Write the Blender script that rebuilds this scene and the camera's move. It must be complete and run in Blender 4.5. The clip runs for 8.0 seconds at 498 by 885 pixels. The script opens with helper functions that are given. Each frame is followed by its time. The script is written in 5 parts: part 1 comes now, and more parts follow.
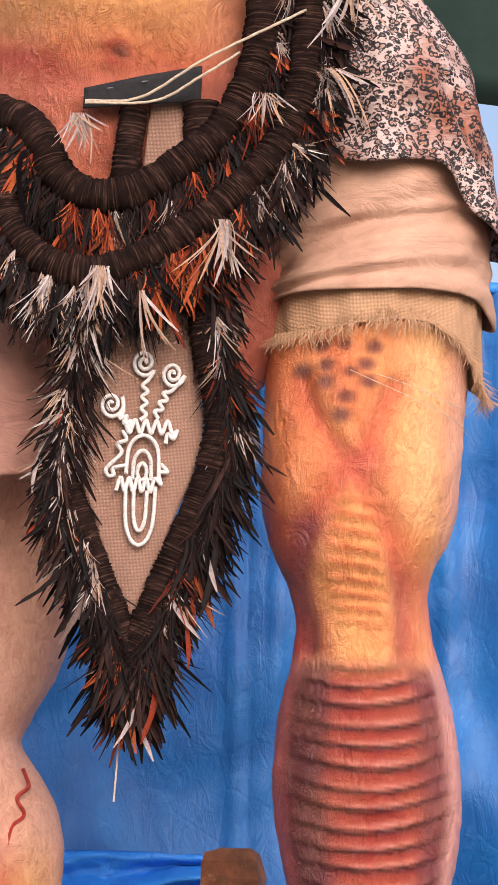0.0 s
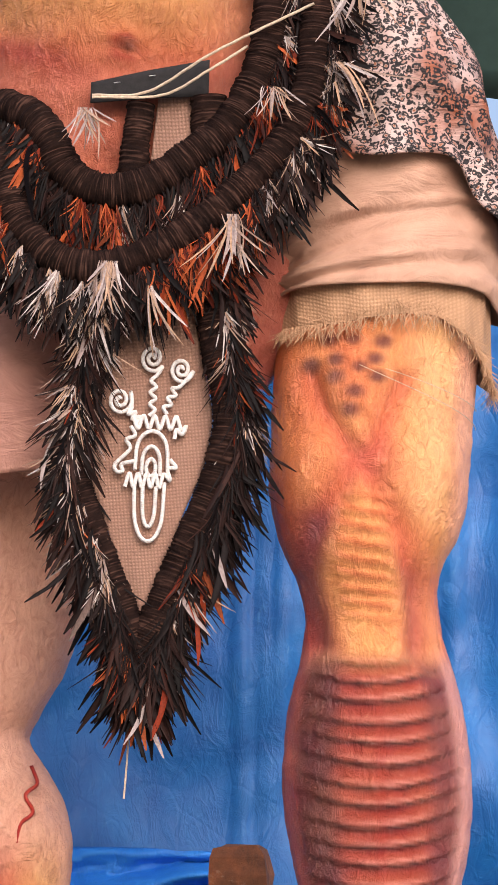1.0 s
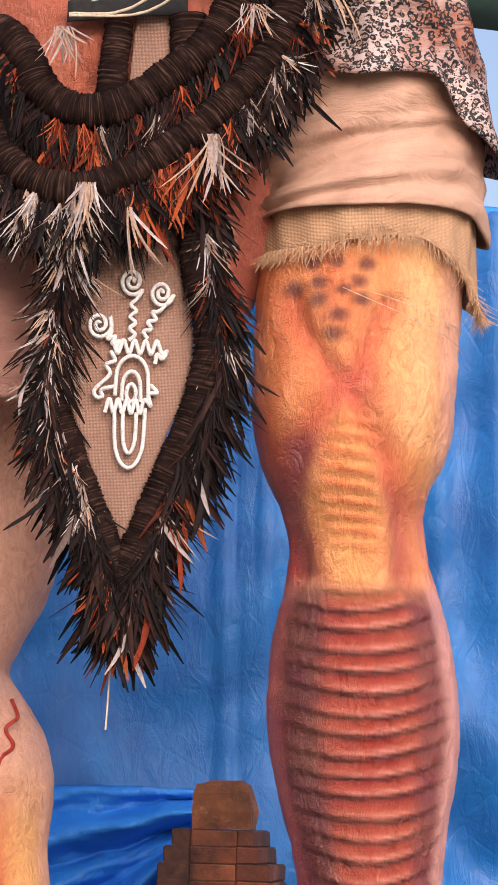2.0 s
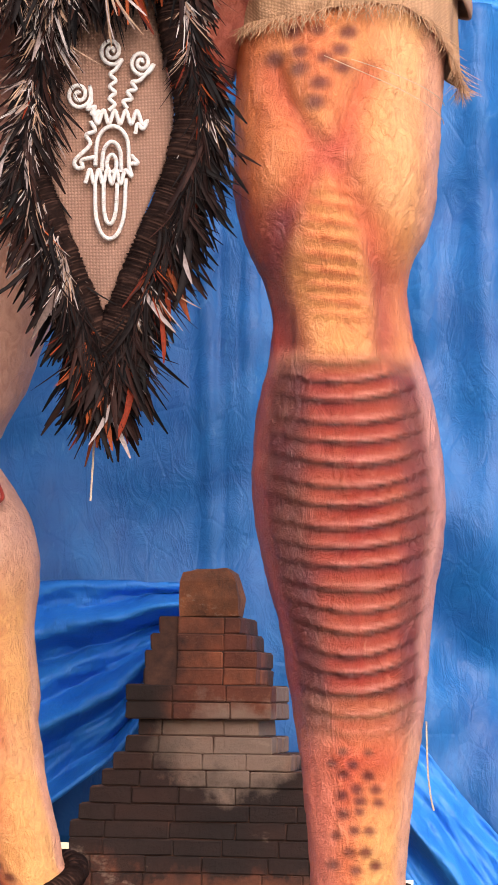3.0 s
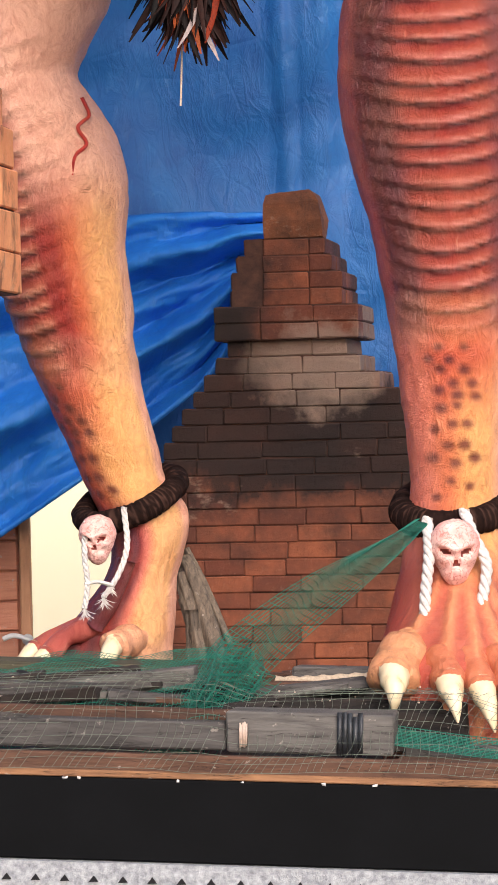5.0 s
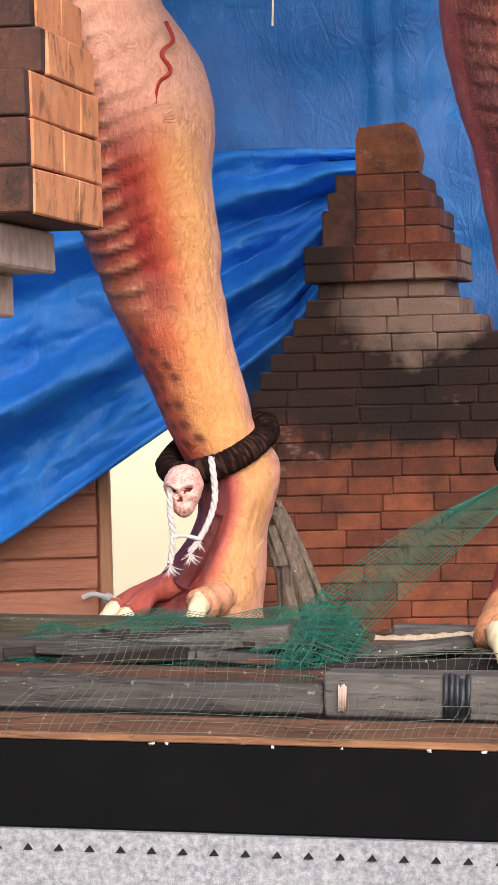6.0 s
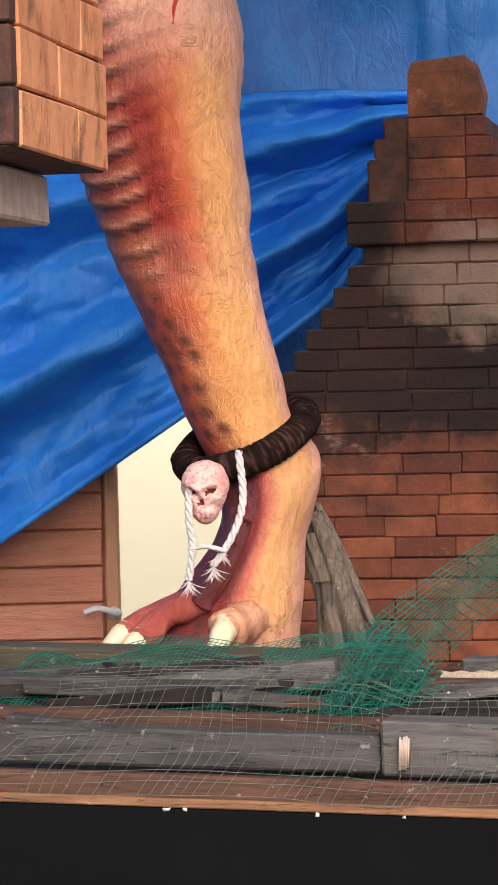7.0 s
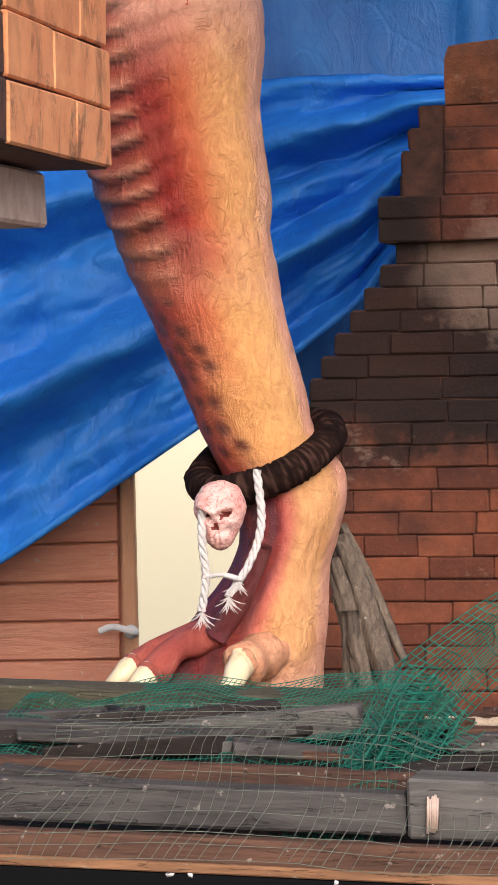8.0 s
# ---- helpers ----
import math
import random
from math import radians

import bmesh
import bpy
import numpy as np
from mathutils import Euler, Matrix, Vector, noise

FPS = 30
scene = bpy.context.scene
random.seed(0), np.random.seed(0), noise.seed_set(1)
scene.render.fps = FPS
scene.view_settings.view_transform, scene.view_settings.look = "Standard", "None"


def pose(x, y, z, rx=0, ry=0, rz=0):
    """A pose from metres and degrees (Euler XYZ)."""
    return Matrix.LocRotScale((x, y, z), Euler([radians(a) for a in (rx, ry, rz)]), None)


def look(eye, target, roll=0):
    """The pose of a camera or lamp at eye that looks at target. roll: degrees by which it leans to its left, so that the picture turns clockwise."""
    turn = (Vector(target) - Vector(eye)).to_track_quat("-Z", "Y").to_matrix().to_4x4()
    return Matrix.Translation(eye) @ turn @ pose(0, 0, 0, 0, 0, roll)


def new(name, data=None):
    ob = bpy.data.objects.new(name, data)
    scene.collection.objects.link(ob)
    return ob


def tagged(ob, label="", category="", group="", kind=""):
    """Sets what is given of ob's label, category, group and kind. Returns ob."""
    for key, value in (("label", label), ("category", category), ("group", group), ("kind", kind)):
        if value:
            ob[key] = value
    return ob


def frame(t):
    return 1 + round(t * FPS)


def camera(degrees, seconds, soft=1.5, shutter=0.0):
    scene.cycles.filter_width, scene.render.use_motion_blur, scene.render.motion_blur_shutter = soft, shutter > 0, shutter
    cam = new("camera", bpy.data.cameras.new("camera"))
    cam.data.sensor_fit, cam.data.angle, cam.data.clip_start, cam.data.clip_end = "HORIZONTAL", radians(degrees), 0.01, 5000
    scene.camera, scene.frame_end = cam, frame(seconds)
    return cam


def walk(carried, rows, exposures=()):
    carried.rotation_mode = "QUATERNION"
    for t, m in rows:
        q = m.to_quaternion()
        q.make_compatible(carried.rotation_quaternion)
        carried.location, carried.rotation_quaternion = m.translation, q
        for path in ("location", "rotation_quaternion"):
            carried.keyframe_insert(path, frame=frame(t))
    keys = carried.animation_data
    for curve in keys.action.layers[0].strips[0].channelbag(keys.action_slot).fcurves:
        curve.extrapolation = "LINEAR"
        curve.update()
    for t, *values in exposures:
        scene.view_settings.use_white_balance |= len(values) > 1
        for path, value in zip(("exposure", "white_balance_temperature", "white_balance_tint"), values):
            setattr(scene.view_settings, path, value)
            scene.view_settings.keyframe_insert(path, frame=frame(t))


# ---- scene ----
cam = camera(9.169, 8.0)
PATH = [
    (0, look((0.0585, -6.8468, 2.0191), (0.1135, -3.8761, 2.4340), 2.034)),
    (0.5, look((0.0545, -6.8366, 2.0193), (0.1100, -3.8655, 2.4316), 1.946)),
    (1, look((0.0246, -6.8228, 2.0220), (0.0865, -3.8516, 2.4323), 1.814)),
    (1.2, look((0.0230, -6.8276, 2.0261), (0.0849, -3.8559, 2.4324), 1.794)),
    (2.3, look((0.0351, -6.6394, 1.9307), (0.1217, -3.6599, 2.2693), 1.385)),
    (2.5, look((0.0539, -6.6251, 1.9018), (0.1385, -3.6423, 2.2115), 1.294)),
    (3, look((0.0395, -6.6448, 1.7634), (0.1366, -3.6565, 2.0101), 0.769)),
    (3.5, look((0.0423, -6.6338, 1.6540), (0.1512, -3.6404, 1.8207), 0.068)),
    (4, look((0.0200, -6.6965, 1.6127), (0.1486, -3.7003, 1.6910), -0.650)),
    (4.5, look((-0.0113, -6.6915, 1.5641), (0.1040, -3.6938, 1.5844), -0.958)),
    (5, look((-0.0797, -6.7018, 1.5077), (-0.0208, -3.7025, 1.4870), -1.378)),
    (5.2, look((-0.0908, -6.6753, 1.4852), (-0.0612, -3.6756, 1.4552), -1.446)),
    (6.3, look((-0.1370, -6.0300, 1.4600), (-0.1535, -3.0306, 1.4030), -1.576)),
    (6.5, look((-0.1472, -5.8156, 1.4539), (-0.1689, -2.8162, 1.3966), -1.600)),
    (7, look((-0.1698, -5.1605, 1.4556), (-0.1914, -2.1614, 1.3890), -1.406)),
    (7.5, look((-0.1440, -4.7036, 1.4961), (-0.2083, -1.7056, 1.4083), -1.204)),
    (8, look((-0.1253, -4.7173, 1.5158), (-0.1936, -1.7194, 1.4256), -1.232)),
]
walk(cam, PATH, [(0, 0.26, 6600, 20), (3, 0.26, 6600, 20), (4.5, 0.20, 6550, 18), (5.0, 0.24, 6500, 18), (6.5, 0.14, 6400, 18), (7.5, 0.03, 6400, 18), (8, 0.07, 6400, 18)])

# ---- world and light ----
world = bpy.data.worlds.new("sky")
scene.world = world
world.use_nodes = True
wn = world.node_tree.nodes
sky = wn.new("ShaderNodeTexSky")
sky.sky_type = "NISHITA"
sky.sun_disc = False
sky.sun_elevation, sky.sun_rotation = radians(31), radians(168)
sky.air_density, sky.dust_density = 1.0, 3.0
world.node_tree.links.new(sky.outputs[0], wn["Background"].inputs[0])
wn["Background"].inputs[1].default_value = 0.15
sun = new("sun", bpy.data.lights.new("sun", "SUN"))
sun.data.energy, sun.data.angle, sun.data.color = 2.8, radians(45), (1.0, 0.96, 0.91)
sun.matrix_world = look((1.2, -5.6, 3.4), (0, 0, 0))


# ---- materials ----
def lin(r, g, b):
    return tuple(((c / 255 + 0.055) / 1.055) ** 2.4 if c > 10 else c / 255 / 12.92 for c in (r, g, b)) + (1.0,)


class Nodes:
    """A small writer of node materials."""

    def __init__(self, name, rough=0.6, metal=0.0):
        self.m = bpy.data.materials.new(name)
        self.m.use_nodes = True
        self.t = self.m.node_tree
        self.b = self.t.nodes["Principled BSDF"]
        self.b.inputs["Roughness"].default_value = rough
        self.b.inputs["Metallic"].default_value = metal
        self.co = self.t.nodes.new("ShaderNodeTexCoord").outputs["Object"]

    def put(self, sock, v):
        if isinstance(v, bpy.types.NodeSocket):
            self.t.links.new(v, sock)
        else:
            sock.default_value = v

    def stretch(self, sx, sy, sz):
        n = self.t.nodes.new("ShaderNodeMapping")
        n.inputs["Scale"].default_value = (sx, sy, sz)
        self.put(n.inputs["Vector"], self.co)
        return n.outputs[0]

    def noise(self, scale, detail=4.0, rough=0.55, co=None, distort=0.0):
        n = self.t.nodes.new("ShaderNodeTexNoise")
        self.put(n.inputs["Vector"], co or self.co)
        n.inputs["Scale"].default_value, n.inputs["Detail"].default_value = scale, detail
        n.inputs["Roughness"].default_value, n.inputs["Distortion"].default_value = rough, distort
        return n.outputs["Fac"]

    def cells(self, scale, feature="F1", co=None, out="Distance"):
        n = self.t.nodes.new("ShaderNodeTexVoronoi")
        n.feature = feature
        self.put(n.inputs["Vector"], co or self.co)
        n.inputs["Scale"].default_value = scale
        return n.outputs[out]

    def wave(self, scale, axis="X", distort=0.0, co=None, dscale=1.0):
        n = self.t.nodes.new("ShaderNodeTexWave")
        n.bands_direction = axis
        self.put(n.inputs["Vector"], co or self.co)
        n.inputs["Scale"].default_value, n.inputs["Distortion"].default_value = scale, distort
        n.inputs["Detail Scale"].default_value = dscale
        return n.outputs["Fac"]

    def ramp(self, fac, *stops):
        n = self.t.nodes.new("ShaderNodeValToRGB")
        while len(n.color_ramp.elements) < len(stops):
            n.color_ramp.elements.new(0.5)
        for e, (p, c) in zip(n.color_ramp.elements, stops):
            e.position, e.color = p, c
        self.put(n.inputs[0], fac)
        return n.outputs[0]

    def grey(self, fac, a, b, lo=0.0, hi=1.0):
        n = self.t.nodes.new("ShaderNodeMapRange")
        self.put(n.inputs[0], fac)
        for i, v in zip((1, 2, 3, 4), (a, b, lo, hi)):
            n.inputs[i].default_value = v
        return n.outputs[0]

    def mix(self, fac, a, b, how="MIX"):
        n = self.t.nodes.new("ShaderNodeMix")
        n.data_type, n.blend_type = "RGBA", how
        self.put(n.inputs[0], fac)
        self.put(n.inputs[6], a)
        self.put(n.inputs[7], b)
        return n.outputs[2]

    def math(self, op, a, b=0.0):
        n = self.t.nodes.new("ShaderNodeMath")
        n.operation = op
        self.put(n.inputs[0], a)
        self.put(n.inputs[1], b)
        return n.outputs[0]

    def attr(self, name):
        n = self.t.nodes.new("ShaderNodeAttribute")
        n.attribute_name = name
        return n.outputs["Color"]

    def random(self, island=False):
        n = self.t.nodes.new("ShaderNodeNewGeometry" if island else "ShaderNodeObjectInfo")
        return n.outputs["Random Per Island" if island else "Random"]

    def done(self, color, height=None, strength=0.3, dist=0.01, rough=None):
        self.put(self.b.inputs["Base Color"], color)
        if rough is not None:
            self.put(self.b.inputs["Roughness"], rough)
        if height is not None:
            n = self.t.nodes.new("ShaderNodeBump")
            n.inputs["Strength"].default_value, n.inputs["Distance"].default_value = strength, dist
            self.put(n.inputs["Height"], height)
            self.t.links.new(n.outputs[0], self.b.inputs["Normal"])
        return self.m


def skin_material(name):
    """Airbrushed paper skin: crinkles of glued paper, rubbed grain and blotchy paint."""
    k = Nodes(name, 0.42)
    fine = k.noise(30, 9, 0.72, k.stretch(1, 1, 0.6), 2.2)
    crack = k.noise(11, 6, 0.6, k.stretch(1.2, 1.2, 0.5), 3.0)
    patch = k.noise(7, 5, 0.6)
    bend = k.noise(17, 4, 0.55, k.stretch(1, 1, 0.75), 1.6)
    crinkle = k.grey(k.math("ABSOLUTE", k.math("SUBTRACT", bend, 0.5)), 0.0, 0.022, 1.0, 0.0)
    crinkle = k.math("MULTIPLY", crinkle, k.grey(k.noise(5, 3, 0.5), 0.42, 0.62))
    vein = k.grey(k.math("ABSOLUTE", k.math("SUBTRACT", k.noise(34, 3, 0.5, None, 0.8), 0.5)), 0.0, 0.03, 1.0, 0.0)
    vein = k.math("MULTIPLY", vein, k.grey(patch, 0.45, 0.6))
    c = k.mix(k.grey(patch, 0.35, 0.8, 0.0, 0.12), k.attr("paint"), lin(246, 176, 112))
    c = k.mix(k.grey(fine, 0.25, 0.60, 0.50, 0.0), c, lin(186, 92, 60), "MULTIPLY")
    c = k.mix(k.grey(fine, 0.6, 0.85, 0.0, 0.25), c, lin(255, 225, 180))
    c = k.mix(k.math("MULTIPLY", crinkle, 0.22), c, lin(150, 66, 44), "MULTIPLY")
    c = k.mix(k.math("MULTIPLY", vein, 0.10), c, lin(150, 70, 48), "MULTIPLY")
    h = k.math("ADD", k.math("ADD", fine, k.math("MULTIPLY", crack, 1.1)), k.math("ADD", k.math("MULTIPLY", crinkle, 0.40), k.math("MULTIPLY", vein, 0.10)))
    return k.done(c, h, 0.62, 0.017, k.grey(fine, 0.3, 0.8, 0.32, 0.6))


def claw_material():
    k = Nodes("horn_paint", 0.35)
    n = k.noise(30, 6, 0.6, k.stretch(1, 1, 0.3))
    return k.done(k.ramp(n, (0.25, lin(176, 140, 96)), (0.45, lin(232, 212, 170)), (0.8, lin(244, 230, 198))), n, 0.3, 0.006)


def brick_material(name, tones, soot=0.5, scale=1.0, band=None, moss=0.0):
    k = Nodes(name, 0.9)
    k.co = k.t.nodes.new("ShaderNodeNewGeometry").outputs["Position"]
    big = k.noise(3.2 * scale, 5, 0.62)
    mid = k.noise(16 * scale, 6, 0.65)
    fine = k.noise(90 * scale, 5, 0.7)
    base = k.mix(k.random(), tones[0], tones[1])
    c = k.mix(k.grey(mid, 0.35, 0.7, 0.0, 0.8), base, tones[2])
    c = k.mix(k.grey(fine, 0.55, 0.75, 0.0, 0.35), c, tones[3])
    c = k.mix(k.grey(big, 0.42, 0.62, 0.0, soot), c, lin(52, 38, 32))
    if moss:
        m2 = k.math("MULTIPLY", k.grey(k.noise(14, 9, 0.78, k.stretch(1, 1, 0.6), 0.8), 0.50, 0.60), k.grey(k.noise(4, 4, 0.6), 0.40, 0.56))
        c = k.mix(k.math("MULTIPLY", m2, moss), c, lin(30, 26, 24))
    if band:
        xyz = k.t.nodes.new("ShaderNodeSeparateXYZ")
        k.put(xyz.inputs[0], k.co)
        rag = k.math("MULTIPLY", k.math("SUBTRACT", k.noise(6, 6, 0.65), 0.5), 0.35)
        h0 = k.math("ADD", xyz.outputs[2], rag)
        stain = k.math("MULTIPLY", k.grey(h0, band[0], band[0] + 0.07), k.grey(h0, band[1], band[1] - 0.05))
        left = k.grey(k.math("ADD", xyz.outputs[0], rag), 0.16, 0.08)
        stain = k.math("MAXIMUM", stain, k.math("MULTIPLY", left, k.grey(h0, 1.93, 1.84)))
        stain = k.math("MULTIPLY", stain, k.grey(h0, band[0], band[0] + 0.07))
        c = k.mix(k.math("MULTIPLY", stain, 0.90), c, lin(34, 24, 20))
        dx = k.math("MULTIPLY", k.math("SUBTRACT", xyz.outputs[0], 0.27), 5.0)
        dz = k.math("MULTIPLY", k.math("SUBTRACT", h0, 1.645), 8.5)
        d2 = k.math("ADD", k.math("MULTIPLY", dx, dx), k.math("MULTIPLY", dz, dz))
        c = k.mix(k.grey(d2, 1.4, 0.3, 0.0, 0.7), c, lin(158, 134, 116))
    pale = k.grey(k.noise(5.5 * scale, 6, 0.7, k.stretch(1, 1, 1.7)), 0.62, 0.72, 0.0, 0.55)
    c = k.mix(pale, c, lin(176, 150, 130))
    h = k.math("ADD", mid, k.math("MULTIPLY", fine, 0.7))
    return k.done(c, h, 0.6, 0.006)


def wood_material(name, dark, light, scale=1.0, rough=0.8, axis="X", cracks=0.6):
    k = Nodes(name, rough)
    st = {"X": (1.5, 14, 14), "Y": (14, 1.5, 14), "Z": (14, 14, 1.5)}[axis]
    grain = k.noise(4 * scale, 8, 0.65, k.stretch(*st), 0.6)
    blot = k.noise(9, 5, 0.6)
    c = k.ramp(grain, (0.3, dark), (0.7, light))
    c = k.mix(k.grey(blot, 0.45, 0.7, 0.0, 0.5), c, dark)
    c = k.mix(k.grey(k.noise(60, 4), 0.66, 0.72, 0.0, 0.6), c, lin(190, 180, 168))
    c = k.mix(k.grey(k.random(), 0, 1, 0, 0.35), c, light)
    split = k.grey(k.math("ABSOLUTE", k.math("SUBTRACT", k.noise(2.2 * scale, 5, 0.6, k.stretch(*st)), 0.5)), 0.0, 0.008, 1.0, 0.0)
    c = k.mix(k.math("MULTIPLY", split, cracks), c, lin(14, 11, 10))
    h = k.math("SUBTRACT", k.math("ADD", grain, k.math("MULTIPLY", blot, 0.3)), k.math("MULTIPLY", split, cracks))
    return k.done(c, h, 0.6, 0.008)


def tarp_material(name, a, b):
    k = Nodes(name, 0.38)
    big = k.noise(2.6, 5, 0.6, None, 0.6)
    crease = k.cells(9, "DISTANCE_TO_EDGE", k.stretch(1, 1, 0.6))
    fine = k.noise(15, 7, 0.62, k.stretch(1, 1, 0.55), 1.4)
    fold_n = k.noise(5, 4, 0.55, k.stretch(1.4, 1, 0.5), 1.8)
    crinkle = k.grey(k.math("ABSOLUTE", k.math("SUBTRACT", fold_n, 0.5)), 0.0, 0.03, 1.0, 0.0)
    scuff = k.math("MULTIPLY", k.grey(k.noise(38, 6, 0.7, k.stretch(1, 1, 0.4)), 0.60, 0.70), k.grey(big, 0.5, 0.62))
    c = k.mix(k.grey(big, 0.3, 0.7), a, b)
    c = k.mix(k.grey(fine, 0.60, 0.8, 0.0, 0.30), c, lin(110, 165, 215))
    c = k.mix(k.math("MULTIPLY", scuff, 0.35), c, lin(150, 185, 215))
    c = k.mix(k.math("MULTIPLY", crinkle, 0.10), c, lin(8, 40, 100))
    h = k.math("ADD", k.math("MULTIPLY", k.grey(crease, 0, 0.05), 0.12), k.math("ADD", fine, k.math("MULTIPLY", big, 1.2)))
    h = k.math("ADD", h, k.math("MULTIPLY", crinkle, 0.10))
    return k.done(c, h, 0.28, 0.03, k.grey(fine, 0.3, 0.7, 0.45, 0.64))


def weave_material(name, dark, light, per_m=330, stain=None):
    k = Nodes(name, 0.95)
    a = k.wave(per_m / 3.18, "X", 1.5, None, 2.0)
    b = k.wave(per_m / 3.18, "Z", 1.5, None, 2.0)
    w = k.math("MULTIPLY", a, b)
    n = k.noise(12, 6, 0.65)
    c = k.mix(k.grey(w, 0.0, 0.7, 0.35, 1.0), dark, light)
    c = k.mix(k.grey(n, 0.35, 0.75, 0.0, 0.45), c, stain or dark)
    return k.done(c, k.math("ADD", w, k.math("MULTIPLY", n, 0.4)), 0.5, 0.003)


def cloth_material(name, dark, light):
    k = Nodes(name, 0.85)
    n = k.noise(6, 6, 0.6, None, 0.8)
    f = k.noise(220, 3, 0.6)
    crease = k.noise(9, 7, 0.6, k.stretch(0.8, 0.8, 1.6), 2.6)
    c = k.mix(k.grey(n, 0.3, 0.7), dark, light)
    c = k.mix(k.grey(f, 0.4, 0.7, 0.0, 0.15), c, dark)
    return k.done(c, k.math("ADD", k.math("MULTIPLY", crease, 1.0), k.math("MULTIPLY", f, 0.06)), 0.5, 0.022)


def leopard_material():
    k = Nodes("spotted_cloth", 0.7)
    warp = k.t.nodes.new("ShaderNodeMix")
    warp.data_type = "VECTOR"
    warp.inputs[0].default_value = 0.03
    k.put(warp.inputs[4], k.stretch(1, 0.5, 1.15))
    n = k.t.nodes.new("ShaderNodeTexNoise")
    n.inputs["Scale"].default_value, n.inputs["Detail"].default_value = 30, 3
    k.put(n.inputs["Vector"], k.co)
    k.put(warp.inputs[5], n.outputs["Color"])
    co = warp.outputs[1]
    d = k.cells(64, "F1", co)
    broken = k.noise(105, 2, 0.5)
    tone = k.noise(4.5, 3)
    ground = k.mix(k.grey(tone, 0.45, 0.65), lin(196, 172, 164), lin(150, 86, 60))
    core = k.mix(k.grey(d, 0.12, 0.28), lin(150, 92, 62), ground)
    ring = k.math("MULTIPLY", k.grey(d, 0.22, 0.32), k.grey(d, 0.60, 0.52))
    ring = k.math("MULTIPLY", ring, k.grey(broken, 0.36, 0.43))
    small = k.grey(k.cells(120, "F1", co), 0.34, 0.26)
    c = k.mix(ring, core, lin(26, 22, 24))
    c = k.mix(k.math("MULTIPLY", small, k.grey(tone, 0.62, 0.48)), c, lin(36, 32, 34))
    return k.done(c, k.noise(11, 5, 0.6, k.stretch(0.5, 1, 1.9), 1.6), 0.6, 0.03)


def yarn_material(name="dark_yarn"):
    k = Nodes(name, 0.9)
    k.b.inputs["Specular IOR Level"].default_value = 0.06
    n = k.noise(260, 3, 0.7)
    m = k.noise(24, 5, 0.6)
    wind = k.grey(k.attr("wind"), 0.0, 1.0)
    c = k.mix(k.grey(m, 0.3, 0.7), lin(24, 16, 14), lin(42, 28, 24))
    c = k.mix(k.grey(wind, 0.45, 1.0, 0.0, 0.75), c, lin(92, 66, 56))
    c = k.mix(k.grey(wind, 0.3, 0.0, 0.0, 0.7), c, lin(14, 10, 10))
    return k.done(c, n, 0.6, 0.003)


def feather_material(name, *stops):
    k = Nodes(name, 0.5)
    k.b.inputs["Specular IOR Level"].default_value = 0.07
    r = k.random(True)
    c = k.ramp(r, *stops)
    streak = k.noise(160, 3, 0.6)
    return k.done(k.mix(k.grey(streak, 0.4, 0.7, 0, 0.4), c, lin(20, 15, 14)), streak, 0.3, 0.003)


def plain_material(name, dark, light, rough=0.7, scale=20.0, bump=0.25, metal=0.0):
    k = Nodes(name, rough, metal)
    n = k.noise(scale, 6, 0.65)
    f = k.noise(scale * 7, 4, 0.6)
    c = k.mix(k.grey(n, 0.3, 0.7), dark, light)
    c = k.mix(k.grey(f, 0.55, 0.75, 0, 0.35), c, dark)
    return k.done(c, k.math("ADD", n, k.math("MULTIPLY", f, 0.4)), bump, 0.006)


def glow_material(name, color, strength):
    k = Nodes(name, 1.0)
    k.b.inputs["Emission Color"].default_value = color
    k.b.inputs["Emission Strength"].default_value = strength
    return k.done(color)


SKIN = skin_material("airbrushed_papier_mache")
CLAW = claw_material()
BRICK = brick_material("old_brick", (lin(112, 60, 42), lin(164, 94, 62), lin(92, 52, 38), lin(170, 118, 92)), 0.85, 1.0, (1.28, 1.60))
# Near pillar's front: its shade is put into the colour, with black moss.
BRICK_SHADED = brick_material("shaded_mossy_brick", (lin(88, 56, 44), lin(104, 64, 48), lin(60, 44, 38), lin(140, 98, 78)), 0.6, 1.0, None, 0.9)
BRICK_PALE = brick_material("lime_stained_brick", (lin(160, 132, 112), lin(140, 112, 96), lin(120, 90, 74), lin(190, 172, 154)), 0.3)
# Near pillar's flank: orange brick with the sunlight put into a brighter colour.
BRICK_SUNLIT = brick_material("sunlit_orange_brick", (lin(230, 152, 100), lin(240, 168, 114), lin(214, 132, 86), lin(246, 190, 144)), 0.15, 0.8, None, 0.6)
BRICK_CAP = brick_material("worn_cap_brick", (lin(150, 88, 52), lin(170, 106, 66), lin(128, 74, 48), lin(196, 150, 120)), 0.5, 2.2, None, 0.6)
STONE_PALE = plain_material("pale_stone", lin(176, 150, 132), lin(214, 196, 180), 0.9, 22, 0.5)
MORTAR = plain_material("mortar", lin(60, 40, 33), lin(98, 66, 52), 0.95, 30)
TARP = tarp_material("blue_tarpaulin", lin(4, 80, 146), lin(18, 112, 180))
# Lit copy of the tarpaulin: brightness of the lit folds put into the blue.
TARP_LIT = tarp_material("lit_blue_tarpaulin", lin(18, 114, 210), lin(46, 146, 230))
BURLAP = weave_material("burlap", lin(106, 76, 62), lin(172, 136, 116), 330, lin(136, 98, 82))
BURLAP_HEM = weave_material("burlap_hem", lin(146, 106, 78), lin(204, 164, 126), 330, lin(184, 140, 108))
